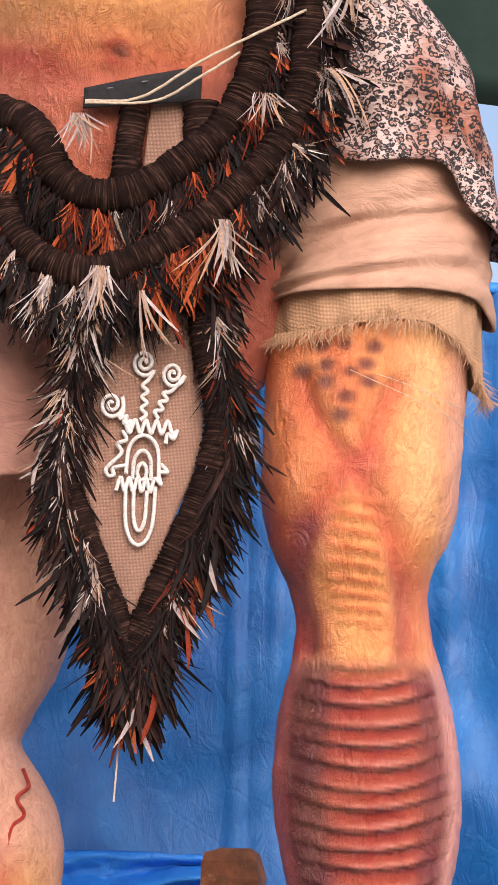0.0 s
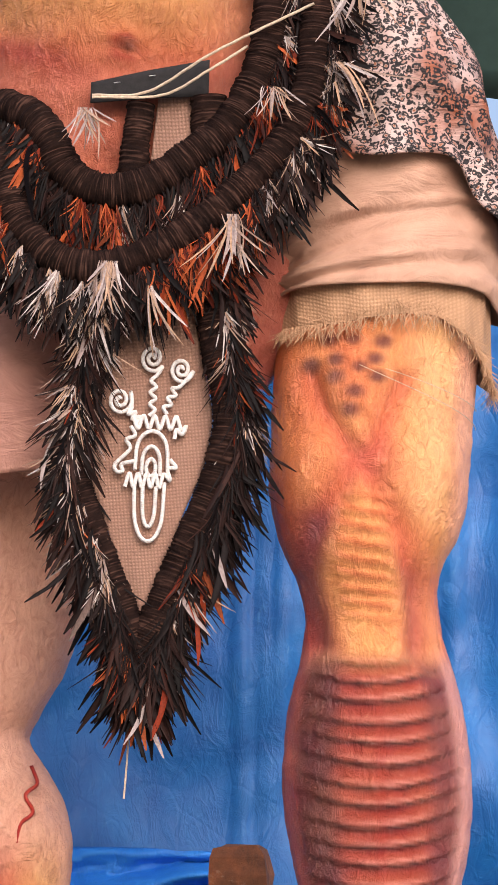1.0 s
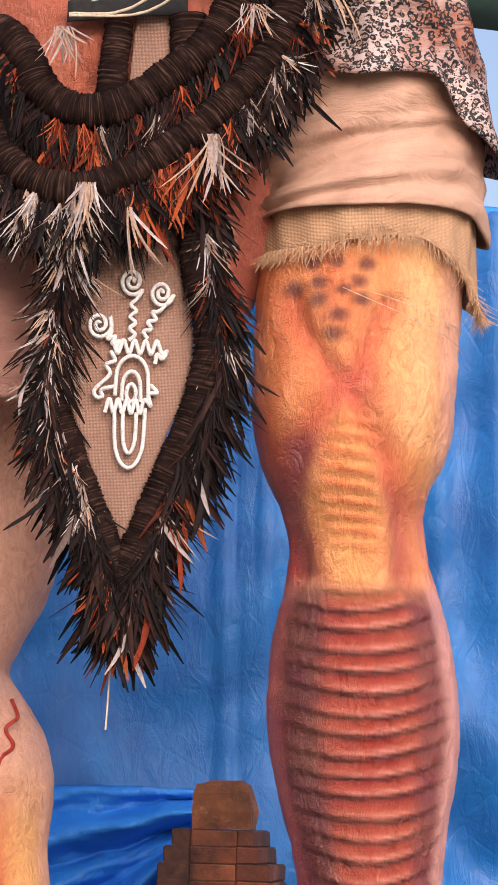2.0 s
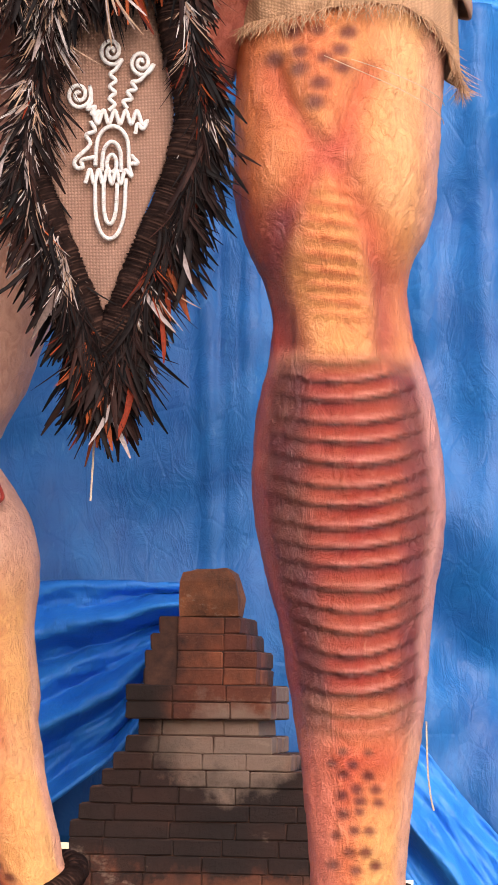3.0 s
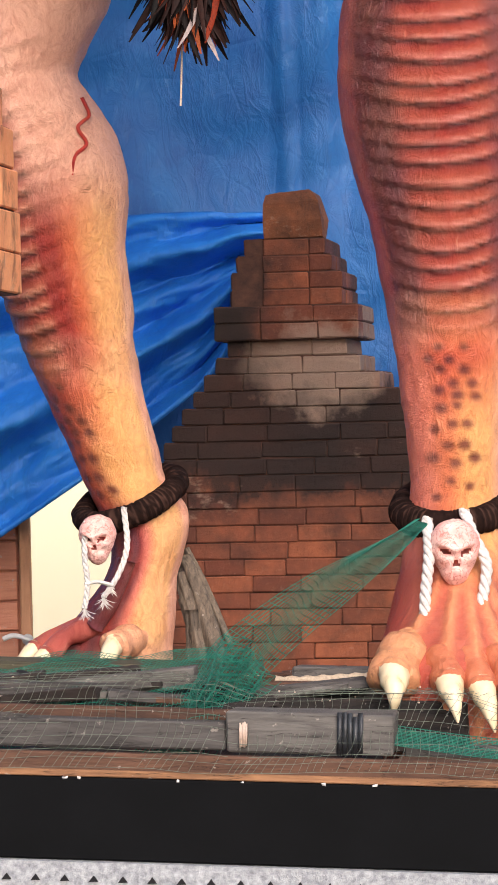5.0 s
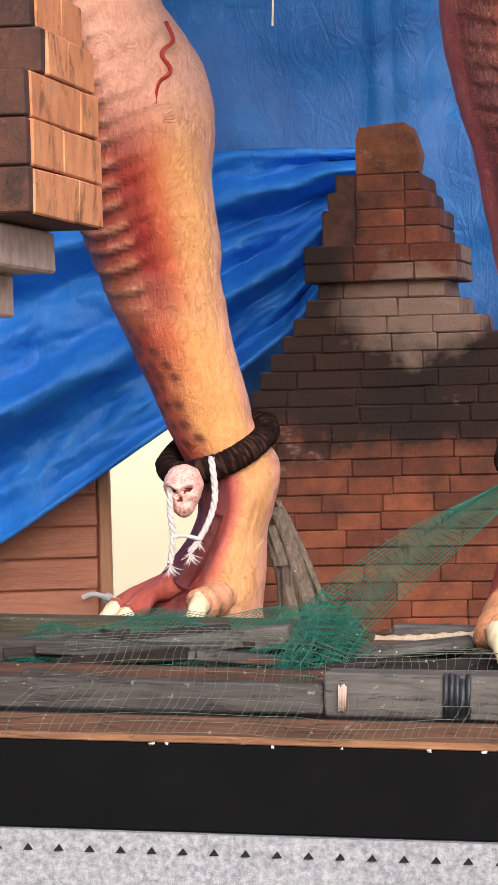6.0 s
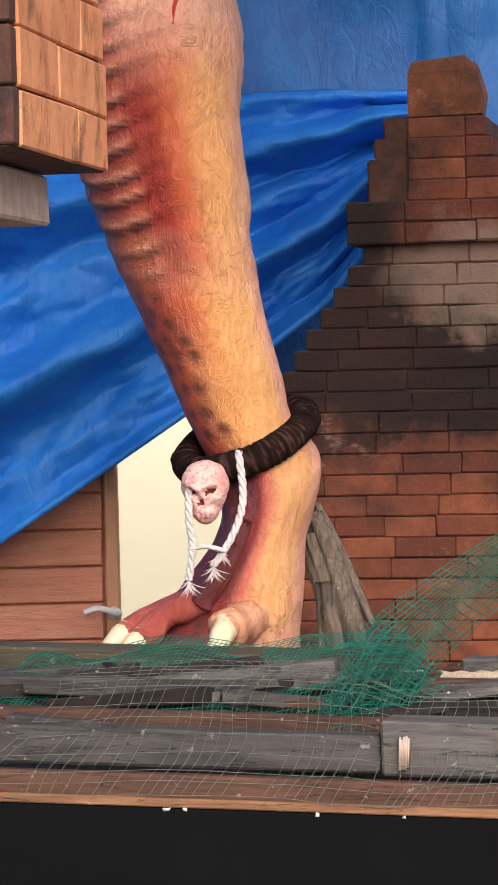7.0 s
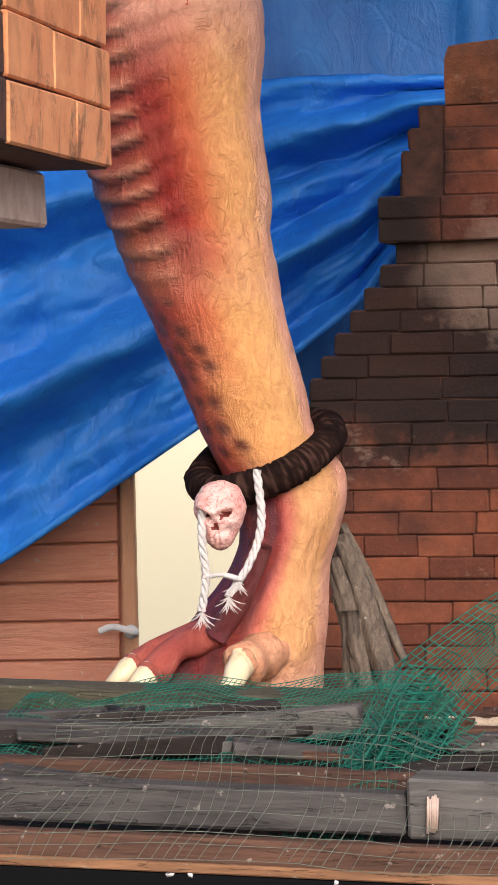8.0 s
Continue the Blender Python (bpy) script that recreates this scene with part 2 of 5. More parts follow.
CLOTH = cloth_material("beige_cotton", lin(172, 130, 108), lin(196, 156, 132))
CLOTH_MAUVE = cloth_material("mauve_cotton", lin(170, 122, 108), lin(196, 148, 130))
LEOPARD = leopard_material()
YARN = yarn_material()
WHITE_YARN = plain_material("white_cotton_rope", lin(196, 190, 184), lin(236, 232, 226), 0.9, 120, 0.6)
TWINE = plain_material("pale_twine", lin(170, 150, 126), lin(214, 196, 172), 0.9, 150, 0.5)
FELT = plain_material("black_felt", lin(22, 21, 22), lin(40, 38, 38), 0.95, 60)
bone = Nodes("pink_bone_paint", 0.5)
bone_vein = bone.grey(bone.math("ABSOLUTE", bone.math("SUBTRACT", bone.noise(60, 5, 0.6, None, 0.6), 0.5)), 0.0, 0.035, 1.0, 0.0)
bone_tone = bone.mix(bone.grey(bone.noise(26, 5, 0.6), 0.35, 0.65), lin(244, 206, 194), lin(226, 160, 148))
bone_tone = bone.mix(bone.math("MULTIPLY", bone_vein, 0.7), bone_tone, lin(168, 66, 56))
BONE = bone.done(bone_tone, bone.noise(70, 5, 0.65), 0.5, 0.006)
SOCKET = plain_material("dark_red_paint", lin(84, 24, 18), lin(140, 52, 36), 0.5, 60)
F_DARK = feather_material("dark_feather", (0.0, lin(6, 5, 5)), (0.35, lin(20, 13, 12)), (0.6, lin(40, 22, 18)), (0.8, lin(9, 11, 10)), (1.0, lin(58, 34, 28)))
F_RUST = feather_material("rust_feather", (0.0, lin(70, 22, 13)), (0.4, lin(128, 46, 22)), (0.7, lin(176, 88, 48)), (1.0, lin(50, 20, 15)))
F_PALE = feather_material("pale_feather", (0.0, lin(206, 196, 190)), (0.4, lin(150, 134, 130)), (0.7, lin(184, 150, 122)), (1.0, lin(92, 78, 76)))
WOOD_GREY = wood_material("weathered_plank", lin(28, 26, 25), lin(92, 88, 84))
WOOD_RED = wood_material("brown_plank", lin(52, 34, 26), lin(112, 78, 58))
WOOD_ORANGE = wood_material("orange_batten", lin(96, 64, 42), lin(168, 122, 84))
WOOD_PALE = wood_material("bleached_plank", lin(46, 43, 41), lin(116, 112, 106))
WOOD_DARK = wood_material("dark_plank", lin(20, 17, 16), lin(54, 44, 38))
WOOD_STICK = wood_material("split_stick", lin(20, 16, 15), lin(132, 116, 98), 2.2, 0.75, "Z")
DOOR_WOOD = wood_material("varnished_door", lin(188, 112, 86), lin(216, 150, 116), 0.7, 0.45, "X", 0.05)
FRAME_WOOD = wood_material("door_frame_wood", lin(176, 120, 84), lin(212, 160, 120), 0.7, 0.5, "Z", 0.1)
BLACK_BOARD = plain_material("black_painted_board", lin(6, 7, 8), lin(13, 14, 16), 0.8, 5, 0.15)
BLACK_BOARD.node_tree.nodes["Principled BSDF"].inputs["Specular IOR Level"].default_value = 0.12
GREY_STONE = plain_material("speckled_grey_stone", lin(120, 124, 128), lin(186, 190, 192), 0.9, 90, 0.6)
DARK = plain_material("dark_recess", lin(16, 16, 17), lin(26, 26, 28), 0.9)
NET = plain_material("green_nylon_net", lin(0, 86, 74), lin(16, 126, 104), 0.5, 60, 0.1)
NET_PALE = plain_material("faded_net", lin(84, 94, 84), lin(120, 128, 112), 0.6, 60, 0.1)
TAPE = plain_material("black_tape", lin(16, 17, 19), lin(52, 56, 60), 0.35, 80, 0.3)
CABLE = plain_material("black_cable", lin(18, 18, 18), lin(36, 34, 34), 0.6, 60)
RUST = plain_material("rusty_steel", lin(84, 44, 32), lin(140, 80, 58), 0.8, 60, 0.4)
CANOPY = plain_material("dark_green_canvas", lin(42, 66, 60), lin(58, 84, 76), 0.8, 4, 0.2)
WHITE_PAINT = plain_material("white_paint", lin(214, 212, 206), lin(236, 234, 230), 0.6, 15)
MOSSY = wood_material("mossy_board", lin(36, 36, 29), lin(96, 90, 68))
GROUND = plain_material("ground_gravel", lin(96, 92, 86), lin(142, 136, 128), 0.95, 14, 0.5)
PLASTER = plain_material("cream_plaster", lin(210, 200, 180), lin(232, 224, 206), 0.85, 8, 0.15)
LEAF = plain_material("green_leaf", lin(44, 70, 26), lin(110, 130, 50), 0.6, 40)
PETAL = plain_material("pink_petal", lin(200, 60, 120), lin(236, 130, 170), 0.6, 60)
METAL = plain_material("brushed_steel", lin(190, 190, 188), lin(226, 226, 222), 0.3, 80, 0.1, 0.9)
glass = Nodes("clear_plastic", 0.08)
glass.b.inputs["Transmission Weight"].default_value = 0.9
glass.b.inputs["IOR"].default_value = 1.25
PLASTIC = glass.done(lin(236, 244, 248), glass.noise(30, 6), 0.9, 0.02)


# ---- builders ----
POSES = {}


def thing(name, x, y, z, label, category, rz=0.0, ry=0.0, group="", kind=""):
    ob = new(name)
    ob.empty_display_size = 0.05
    m = pose(x, y, z, 0, ry, rz)
    ob.matrix_basis = m
    POSES[ob] = m
    return tagged(ob, label, category, group, kind)


def mesh_of(name, bm, materials, smooth=True):
    me = bpy.data.meshes.new(name)
    bm.to_mesh(me)
    bm.free()
    for m in materials if isinstance(materials, (list, tuple)) else [materials]:
        me.materials.append(m)
    if smooth:
        me.shade_smooth()
    return me


def part(name, bm, material, parent, label="", local=False, smooth=True):
    """One mesh under a thing; bm is in the world's axes unless local."""
    me = mesh_of(name, bm, material, smooth)
    ob = new(name, me)
    ob.parent = parent
    root = parent
    while root.parent:
        root = root.parent
    if not local:
        me.transform(POSES[root].inverted())
    return tagged(ob, label)


def solo(name, bm, material, label, category, group="", kind="", smooth=True):
    """A thing of one mesh."""
    return tagged(new(name, mesh_of(name, bm, material, smooth)), label, category, group, kind)


def block(bm, x0, x1, y0, y1, z0, z1, wear=0.0, bevel=0.0, rng=random):
    vs = []
    for x, y, z in ((x0, y0, z0), (x1, y0, z0), (x1, y1, z0), (x0, y1, z0), (x0, y0, z1), (x1, y0, z1), (x1, y1, z1), (x0, y1, z1)):
        vs.append(bm.verts.new((x + rng.uniform(-wear, wear), y + rng.uniform(-wear, wear), z + rng.uniform(-wear, wear))))
    fs = [bm.faces.new([vs[i] for i in f]) for f in ((3, 2, 1, 0), (4, 5, 6, 7), (0, 1, 5, 4), (1, 2, 6, 5), (2, 3, 7, 6), (3, 0, 4, 7))]
    if bevel:
        es = list({e for f in fs for e in f.edges})
        bmesh.ops.bevel(bm, geom=es, offset=bevel, segments=1, affect="EDGES")
    return bm


def curve_pts(pts, n):
    """n points along a smooth curve through pts."""
    pts = [np.array(p, float) for p in pts]
    q = [2 * pts[0] - pts[1]] + pts + [2 * pts[-1] - pts[-2]]
    seg = np.array([np.linalg.norm(b - a) for a, b in zip(pts[:-1], pts[1:])])
    at = np.concatenate([[0], np.cumsum(seg)])
    out = []
    for s in np.linspace(0, at[-1], n):
        i = min(int(np.searchsorted(at, s, "right")) - 1, len(seg) - 1)
        t = (s - at[i]) / seg[i]
        a, b, c, d = q[i], q[i + 1], q[i + 2], q[i + 3]
        out.append(0.5 * (2 * b + (c - a) * t + (2 * a - 5 * b + 4 * c - d) * t * t + (3 * b - a - 3 * c + d) * t ** 3))
    return out


def tube(bm, pts, radius, sides=10, closed=False, cap=True, squash=1.0, twist=0.0):
    """A tube along pts; radius: a number or a function of the step and the angle."""
    n = len(pts)
    rings = []
    for i in range(n):
        a, b = pts[(i - 1) % n if closed else max(i - 1, 0)], pts[(i + 1) % n if closed else min(i + 1, n - 1)]
        d = Vector(b - a).normalized()
        u = d.cross(Vector((0.13, 1, 0.21))).normalized()
        w = d.cross(u)
        ring = []
        for k in range(sides):
            t = 2 * math.pi * k / sides + twist * i
            r = radius(i, t) if callable(radius) else radius
            ring.append(bm.verts.new(Vector(pts[i]) + (u * math.cos(t) + w * math.sin(t) * squash) * r))
        rings.append(ring)
    for i in range(n if closed else n - 1):
        a, b = rings[i], rings[(i + 1) % n]
        for k in range(sides):
            bm.faces.new((a[k], a[(k + 1) % sides], b[(k + 1) % sides], b[k]))
    if cap and not closed:
        bm.faces.new(rings[0])
        bm.faces.new(rings[-1][::-1])
    return bm


def wrapped(bm, pts, r, turns_per_m=260, sides=14, closed=False, rng=random):
    """A rope wound with yarn: ridges, lumps and a slack winding."""
    lump = [rng.uniform(-1, 1) for _ in range(len(pts) + 8)]

    ridge = [rng.uniform(-0.07, 0.05) + (0.03 if k % 2 else -0.03) for k in range(len(pts))]

    def rad(i, t):
        soft = sum(lump[(i // 7 + k) % len(lump)] for k in range(3)) / 3
        return r * (1 + 0.07 * soft + ridge[(i + int(2.5 + 1.5 * math.sin(t + i * 0.13))) % len(ridge)] + 0.03 * math.sin(3 * t + i * 0.2))

    before = len(bm.verts)
    tube(bm, pts, rad, sides, closed)
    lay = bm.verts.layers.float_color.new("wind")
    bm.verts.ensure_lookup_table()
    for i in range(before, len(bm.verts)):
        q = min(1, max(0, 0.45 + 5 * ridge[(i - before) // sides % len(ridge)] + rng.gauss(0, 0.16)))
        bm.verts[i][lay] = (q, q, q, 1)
    return bm


def sheet(bm, fn, nu, nv, thick=0.004):
    """A sheet fn(u, v) with thickness."""
    g = [[Vector(fn(i / nu, j / nv)) for j in range(nv + 1)] for i in range(nu + 1)]
    top = [[bm.verts.new(p) for p in row] for row in g]
    for i in range(nu):
        for j in range(nv):
            bm.faces.new((top[i][j], top[i + 1][j], top[i + 1][j + 1], top[i][j + 1]))
    if thick:
        bmesh.ops.recalc_face_normals(bm, faces=bm.faces)
        bmesh.ops.solidify(bm, geom=list(bm.faces), thickness=thick)
    return bm


def grid_net(bm, fn, nu, nv, r, skip=0.0, rng=random):
    """A net of thin threads on fn(u, v)."""
    def thread(ps):
        tube(bm, [np.array(p) for p in ps], r, 3, cap=False)
    for i in range(nu + 1):
        if rng.random() >= skip:
            thread([fn(i / nu, j / 24) for j in range(25)])
    for j in range(nv + 1):
        if rng.random() >= skip:
            thread([fn(i / 24, j / nv) for i in range(25)])
    return bm


def lathe_rows(rows, n):
    """Smooth rows of numbers in between a few given ones, by the first number."""
    rows = np.array(rows, float)
    zs = np.linspace(rows[0, 0], rows[-1, 0], n)
    out = [zs]
    for c in range(1, rows.shape[1]):
        m = np.gradient(rows[:, c], rows[:, 0])
        i = np.clip(np.searchsorted(-rows[:, 0], -zs, "right") - 1, 0, len(rows) - 2)
        h = rows[i + 1, 0] - rows[i, 0]
        t = (zs - rows[i, 0]) / h
        a, b = rows[i, c], rows[i + 1, c]
        out.append((2 * t ** 3 - 3 * t ** 2 + 1) * a + (t ** 3 - 2 * t ** 2 + t) * h * m[i] + (-2 * t ** 3 + 3 * t ** 2) * b + (t ** 3 - t ** 2) * h * m[i + 1])
    return np.stack(out, 1)


def feather(bm, p, d, length, width, bend, rng):
    """One curved feather from p along d: a folded vane with a ragged outline."""
    d = Vector(d).normalized()
    side = d.cross(Vector((rng.uniform(-0.6, 0.6), -1, rng.uniform(-0.6, 0.6)))).normalized()
    nrm = side.cross(d)
    curl = rng.choice((-1, 1)) * rng.uniform(0.15, 0.65)
    prev = None
    for i in range(8):
        t = i / 7
        c = Vector(p) + d * length * t + Vector((bend[0], bend[1], bend[2])) * length * t * t + side * curl * length * t * t
        w = width * (0.30 + 1.7 * t * (1.16 - t)) * (1 if i < 7 else 0.40)
        a, b = w * rng.uniform(0.72, 1.12), w * rng.uniform(0.72, 1.12)
        row = [bm.verts.new(c - side * a + nrm * w * 0.35 - d * a * 0.5), bm.verts.new(c), bm.verts.new(c + side * b + nrm * w * 0.35 - d * b * 0.5)]
        if prev:
            bm.faces.new((prev[0], prev[1], row[1], row[0]))
            bm.faces.new((prev[1], prev[2], row[2], row[1]))
        prev = row


def fringe(parent, pts, outward, length, count, seed, pale=0.14, rust=0.2, depth=0.05, wisp=9):
    """Feathers set along pts that hang outward, in three tones."""
    rng = random.Random(seed)
    bms = {"feather_dark": bmesh.new(), "feather_rust": bmesh.new(), "feather_pale": bmesh.new()}
    clump = [rng.random() for _ in range(60)]
    count = int(count * 3.4)
    tube(bms["feather_dark"], [np.array(p) + np.array((0, 0.03, 0)) for p in pts[::max(1, len(pts) // 30)]], lambda i, t: 0.022 * (1 + 0.4 * math.sin(i * 1.7 + 3 * t)), 7)
    for k in range(count):
        s = rng.random()
        i = min(int(s * (len(pts) - 1)), len(pts) - 2)
        p = Vector(pts[i]) * (1 - (s * (len(pts) - 1) - i)) + Vector(pts[i + 1]) * (s * (len(pts) - 1) - i)
        c = clump[int(s * 57)] * 0.7 + rng.random() * 0.3
        kind = "feather_pale" if c < pale else "feather_rust" if c > 1 - rust else "feather_dark"
        o = Vector(outward(s)).normalized() + Vector((rng.gauss(0, 0.16), rng.gauss(-0.10, 0.14), rng.gauss(-0.2, 0.16)))
        base = p + Vector((rng.uniform(-0.014, 0.014), rng.uniform(-depth, 0.01), rng.uniform(-0.014, 0.014)))
        ln = length * rng.uniform(0.5, 1.3)
        bend = (rng.gauss(0, 0.25) - 0.35 * o.x, rng.uniform(-0.05, 0.25), rng.uniform(-0.9, -0.2))
        if rng.random() < (0.66 if kind != "feather_pale" else 0.15):
            feather(bms[kind], base, o, ln, ln * rng.uniform(0.04, 0.11), bend, rng)
        else:
            for _ in range(wisp + (9 if kind == "feather_pale" else 0)):
                oo = o + Vector((rng.gauss(0, 0.22), rng.gauss(0, 0.16), rng.gauss(0, 0.22)))
                feather(bms[kind], base, oo, ln * rng.uniform(0.35, 0.85), 0.0010 + ln * rng.uniform(0.006, 0.016), (bend[0] + rng.gauss(0, 0.2), bend[1], bend[2] + rng.gauss(0, 0.2)), rng)
    for (name, bm), m, lb in zip(bms.items(), (F_DARK, F_RUST, F_PALE), ("dark brown and black cock feathers", "rust orange cock feathers", "pale grey and white down")):
        tagged(part(name, bm, m, parent, lb), kind="stuff")


def smooth(e0, e1, x):
    t = np.clip((x - e0) / (e1 - e0), 0, 1)
    return t * t * (3 - 2 * t)


# ---- ground, walls and far things ----
bm = bmesh.new()
bmesh.ops.create_grid(bm, x_segments=2, y_segments=2, size=400)
solo("ground", bm, GROUND, "grey gravelly ground of the yard", "ground", kind="structure")

# Added glowing slab: emission stands in for the overexposed light beside the door.
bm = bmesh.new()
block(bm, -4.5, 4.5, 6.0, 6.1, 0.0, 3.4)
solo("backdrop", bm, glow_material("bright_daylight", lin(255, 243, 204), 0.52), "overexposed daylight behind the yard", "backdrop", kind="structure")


def fold(u, v, seed, amp):
    return amp * (noise.noise(Vector((u * 5, v * 4, seed))) + 0.5 * noise.noise(Vector((u * 11, v * 10, seed + 3))) + 0.25 * noise.noise(Vector((u * 26, v * 22, seed + 7))))


# The tall tarpaulin behind everything.
def back_tarp(u, v):
    x = -2.6 + 5.2 * u
    z = 3.70 - 0.02 * math.sin(x * 5) - (3.70 - 1.35) * v
    y = 1.95 + 0.03 * math.sin(x * 4.5 + 0.9 * v) * (0.3 + v) + 0.06 * noise.noise(Vector((u * 12, v * 6, 2))) + 0.02 * noise.noise(Vector((u * 30 + v * 9, v * 14, 5)))
    for c, wd, am in ((0.30, 0.035, 0.05), (0.17, 0.02, 0.03), (-0.2, 0.05, 0.03), (0.95, 0.05, 0.05), (1.12, 0.03, 0.05), (0.78, 0.03, 0.025), (-0.6, 0.06, 0.05), (0.235, 0.012, 0.03)):
        y -= am * math.exp(-((x - c - 0.08 * v * math.sin(c * 9)) / wd) ** 2) * (0.35 + 0.65 * math.sin(2.2 * v + c * 5) ** 2)
    # slack swags that run down towards the outer side
    q = z - 2.35 + 0.75 * (x - 0.75)
    y -= 0.06 * math.exp(-(q / 0.16) ** 2) * float(smooth(0.45, 0.95, x)) - 0.06 * math.exp(-((q + 0.34) / 0.12) ** 2) * float(smooth(0.45, 0.95, x))
    return (x, y, z)


bm = bmesh.new()
sheet(bm, back_tarp, 260, 90, 0.004)
hang = thing("back_tarpaulin", 0, 1.95, 3.7, "large blue plastic tarpaulin hung as a screen", "tarpaulin")
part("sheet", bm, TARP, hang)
bm = bmesh.new()
tube(bm, [np.array((x, 1.93 + 0.05 * math.sin(x * 6.5) * 0.3 + 0.06 * noise.noise(Vector(((x + 2.6) / 5.2 * 12, 0, 2))), 3.70 - 0.02 * math.sin(x * 5))) for x in np.linspace(-2.6, 2.6, 60)], 0.018, 8)
part("hem", bm, TARP_LIT, hang, "rolled lighter blue hem")


# The gathered tarpaulin that is drawn back over the door.
def side_tarp(u, v):
    x = -1.7 + 1.93 * u
    top = 2.06 + 0.05 * (1 - u) ** 2 + 0.012 * math.sin(9 * u)
    low = float(np.interp(x, (-1.7, -0.95, -0.774, -0.56, -0.341, -0.04, 0.06, 0.23), (0.82, 1.01, 1.10, 1.24, 1.384, 1.61, 1.74, 1.86)))
    z = top + (low - top) * v
    w = 0.55 + 0.45 * (1 - u)
    y = 1.70 + 0.075 * w * math.sin(v * 15 + 2.2 * u) + 0.035 * math.sin(v * 31 + 5 * u) + fold(u * 2, v * 1.6, 9, 0.05) - 0.06 * (1 - u)
    return (x, y, z)


bm = bmesh.new()
sheet(bm, side_tarp, 110, 90, 0.004)
drape = thing("draped_tarpaulin", -0.7, 1.7, 1.2, "bright blue tarpaulin drawn back in long diagonal folds", "tarpaulin", group="drawn back tarpaulins")
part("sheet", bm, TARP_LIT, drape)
bm = bmesh.new()
tube(bm, [np.array(side_tarp(u, 1.0)) for u in np.linspace(0, 1, 90)], 0.009, 7)
part("hem", bm, TARP_LIT, drape, "welted blue hem")


def corner_tarp(u, v):
    x = 0.60 + 1.3 * u
    top = 1.76 - 1.15 * (x - 0.68)
    low = 1.39 - 1.42 * (x - 0.68)
    if x > 1.1:
        low = max(low, 0.45)
        top = max(top, 0.9)
    z = top + (low - top) * v
    y = 1.62 + 0.05 * math.sin(v * 7 + 1.0) + 0.02 * math.sin(v * 17 + 4 * u) + fold(u * 2, v, 21, 0.05)
    return (x, y, z)


bm = bmesh.new()
sheet(bm, corner_tarp, 70, 50, 0.004)
drape = thing("draped_tarpaulin", 1.0, 1.62, 1.2, "bright blue tarpaulin corner pulled down and aside", "tarpaulin", group="drawn back tarpaulins")
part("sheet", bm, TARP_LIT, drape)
bm = bmesh.new()
tube(bm, [np.array(corner_tarp(u, 1.0)) for u in np.linspace(0, 1, 60)], 0.010, 7)
part("hem", bm, TARP_LIT, drape, "welted blue hem")


# The canopy over the yard.
def canopy(u, v):
    x = -2.5 + 6 * u
    return (x, 2.7 + 0.06 * math.sin(x * 2) + 0.9 * (v - 1), 4.42 + 0.05 * x + 1.0 * (1 - v) + 0.05 * math.sin(x * 3.1))


bm = bmesh.new()
sheet(bm, canopy, 40, 12, 0.01)
shelter = thing("canopy", 0.5, 2.7, 4.4, "dark green canvas canopy over the yard", "canopy")
part("canvas", bm, CANOPY, shelter)
bm = bmesh.new()
tube(bm, [np.array((x, 2.62, 4.72 + 0.05 * x)) for x in np.linspace(-2.5, 3.5, 20)], 0.012, 6)
part("seam_rope", bm, DARK, shelter, "dark seam rope")
for x in (-2.45, 3.45):
    bm = bmesh.new()
    tube(bm, [np.array((x, 2.69, z)) for z in np.linspace(0, 4.55, 6)], 0.03, 10)
    part("pole", bm, RUST, shelter, "steel canopy pole")

# The house wall with the boarded door.
bm = bmesh.new()
block(bm, -2.6, -0.93, 1.92, 2.04, 0.0, 2.6)
block(bm, -0.93, -0.50, 1.92, 2.04, 2.12, 2.6)
solo("wall_north", bm, PLASTER, "cream plastered house wall", "wall", kind="structure")
door = thing("door_1", -0.93, 1.90, 0.0, "varnished reddish wooden door with flat boards", "door", kind="structure")
bm = bmesh.new()
block(bm, -0.92, -0.555, 1.905, 1.925, 0.02, 2.02)
part("door_leaf", bm, DOOR_WOOD, door, smooth=False)
rng = random.Random(5)
for i in range(24):
    bm = bmesh.new()
    z = 0.03 + i * 0.0832
    block(bm, -0.915, -0.560, 1.888, 1.905, z, z + 0.0795, 0.0004, 0.003, rng)
    part("board", bm, DOOR_WOOD, door, smooth=False)
bm = bmesh.new()
block(bm, -0.553, -0.522, 1.872, 1.93, 0.0, 2.1, 0, 0.004)
part("door_frame", bm, FRAME_WOOD, door, "pale brown door frame post", smooth=False)
bm = bmesh.new()
tube(bm, curve_pts([(-0.600, 1.835, 0.925), (-0.575, 1.832, 0.934), (-0.55, 1.834, 0.93), (-0.53, 1.84, 0.921), (-0.524, 1.87, 0.918)], 18), 0.0075, 8)
bmesh.ops.create_cone(bm, cap_ends=True, segments=14, radius1=0.016, radius2=0.014, depth=0.01, matrix=pose(-0.535, 1.868, 0.92, 90))
part("door_handle", bm, WHITE_PAINT, door, "curved pale lever handle")

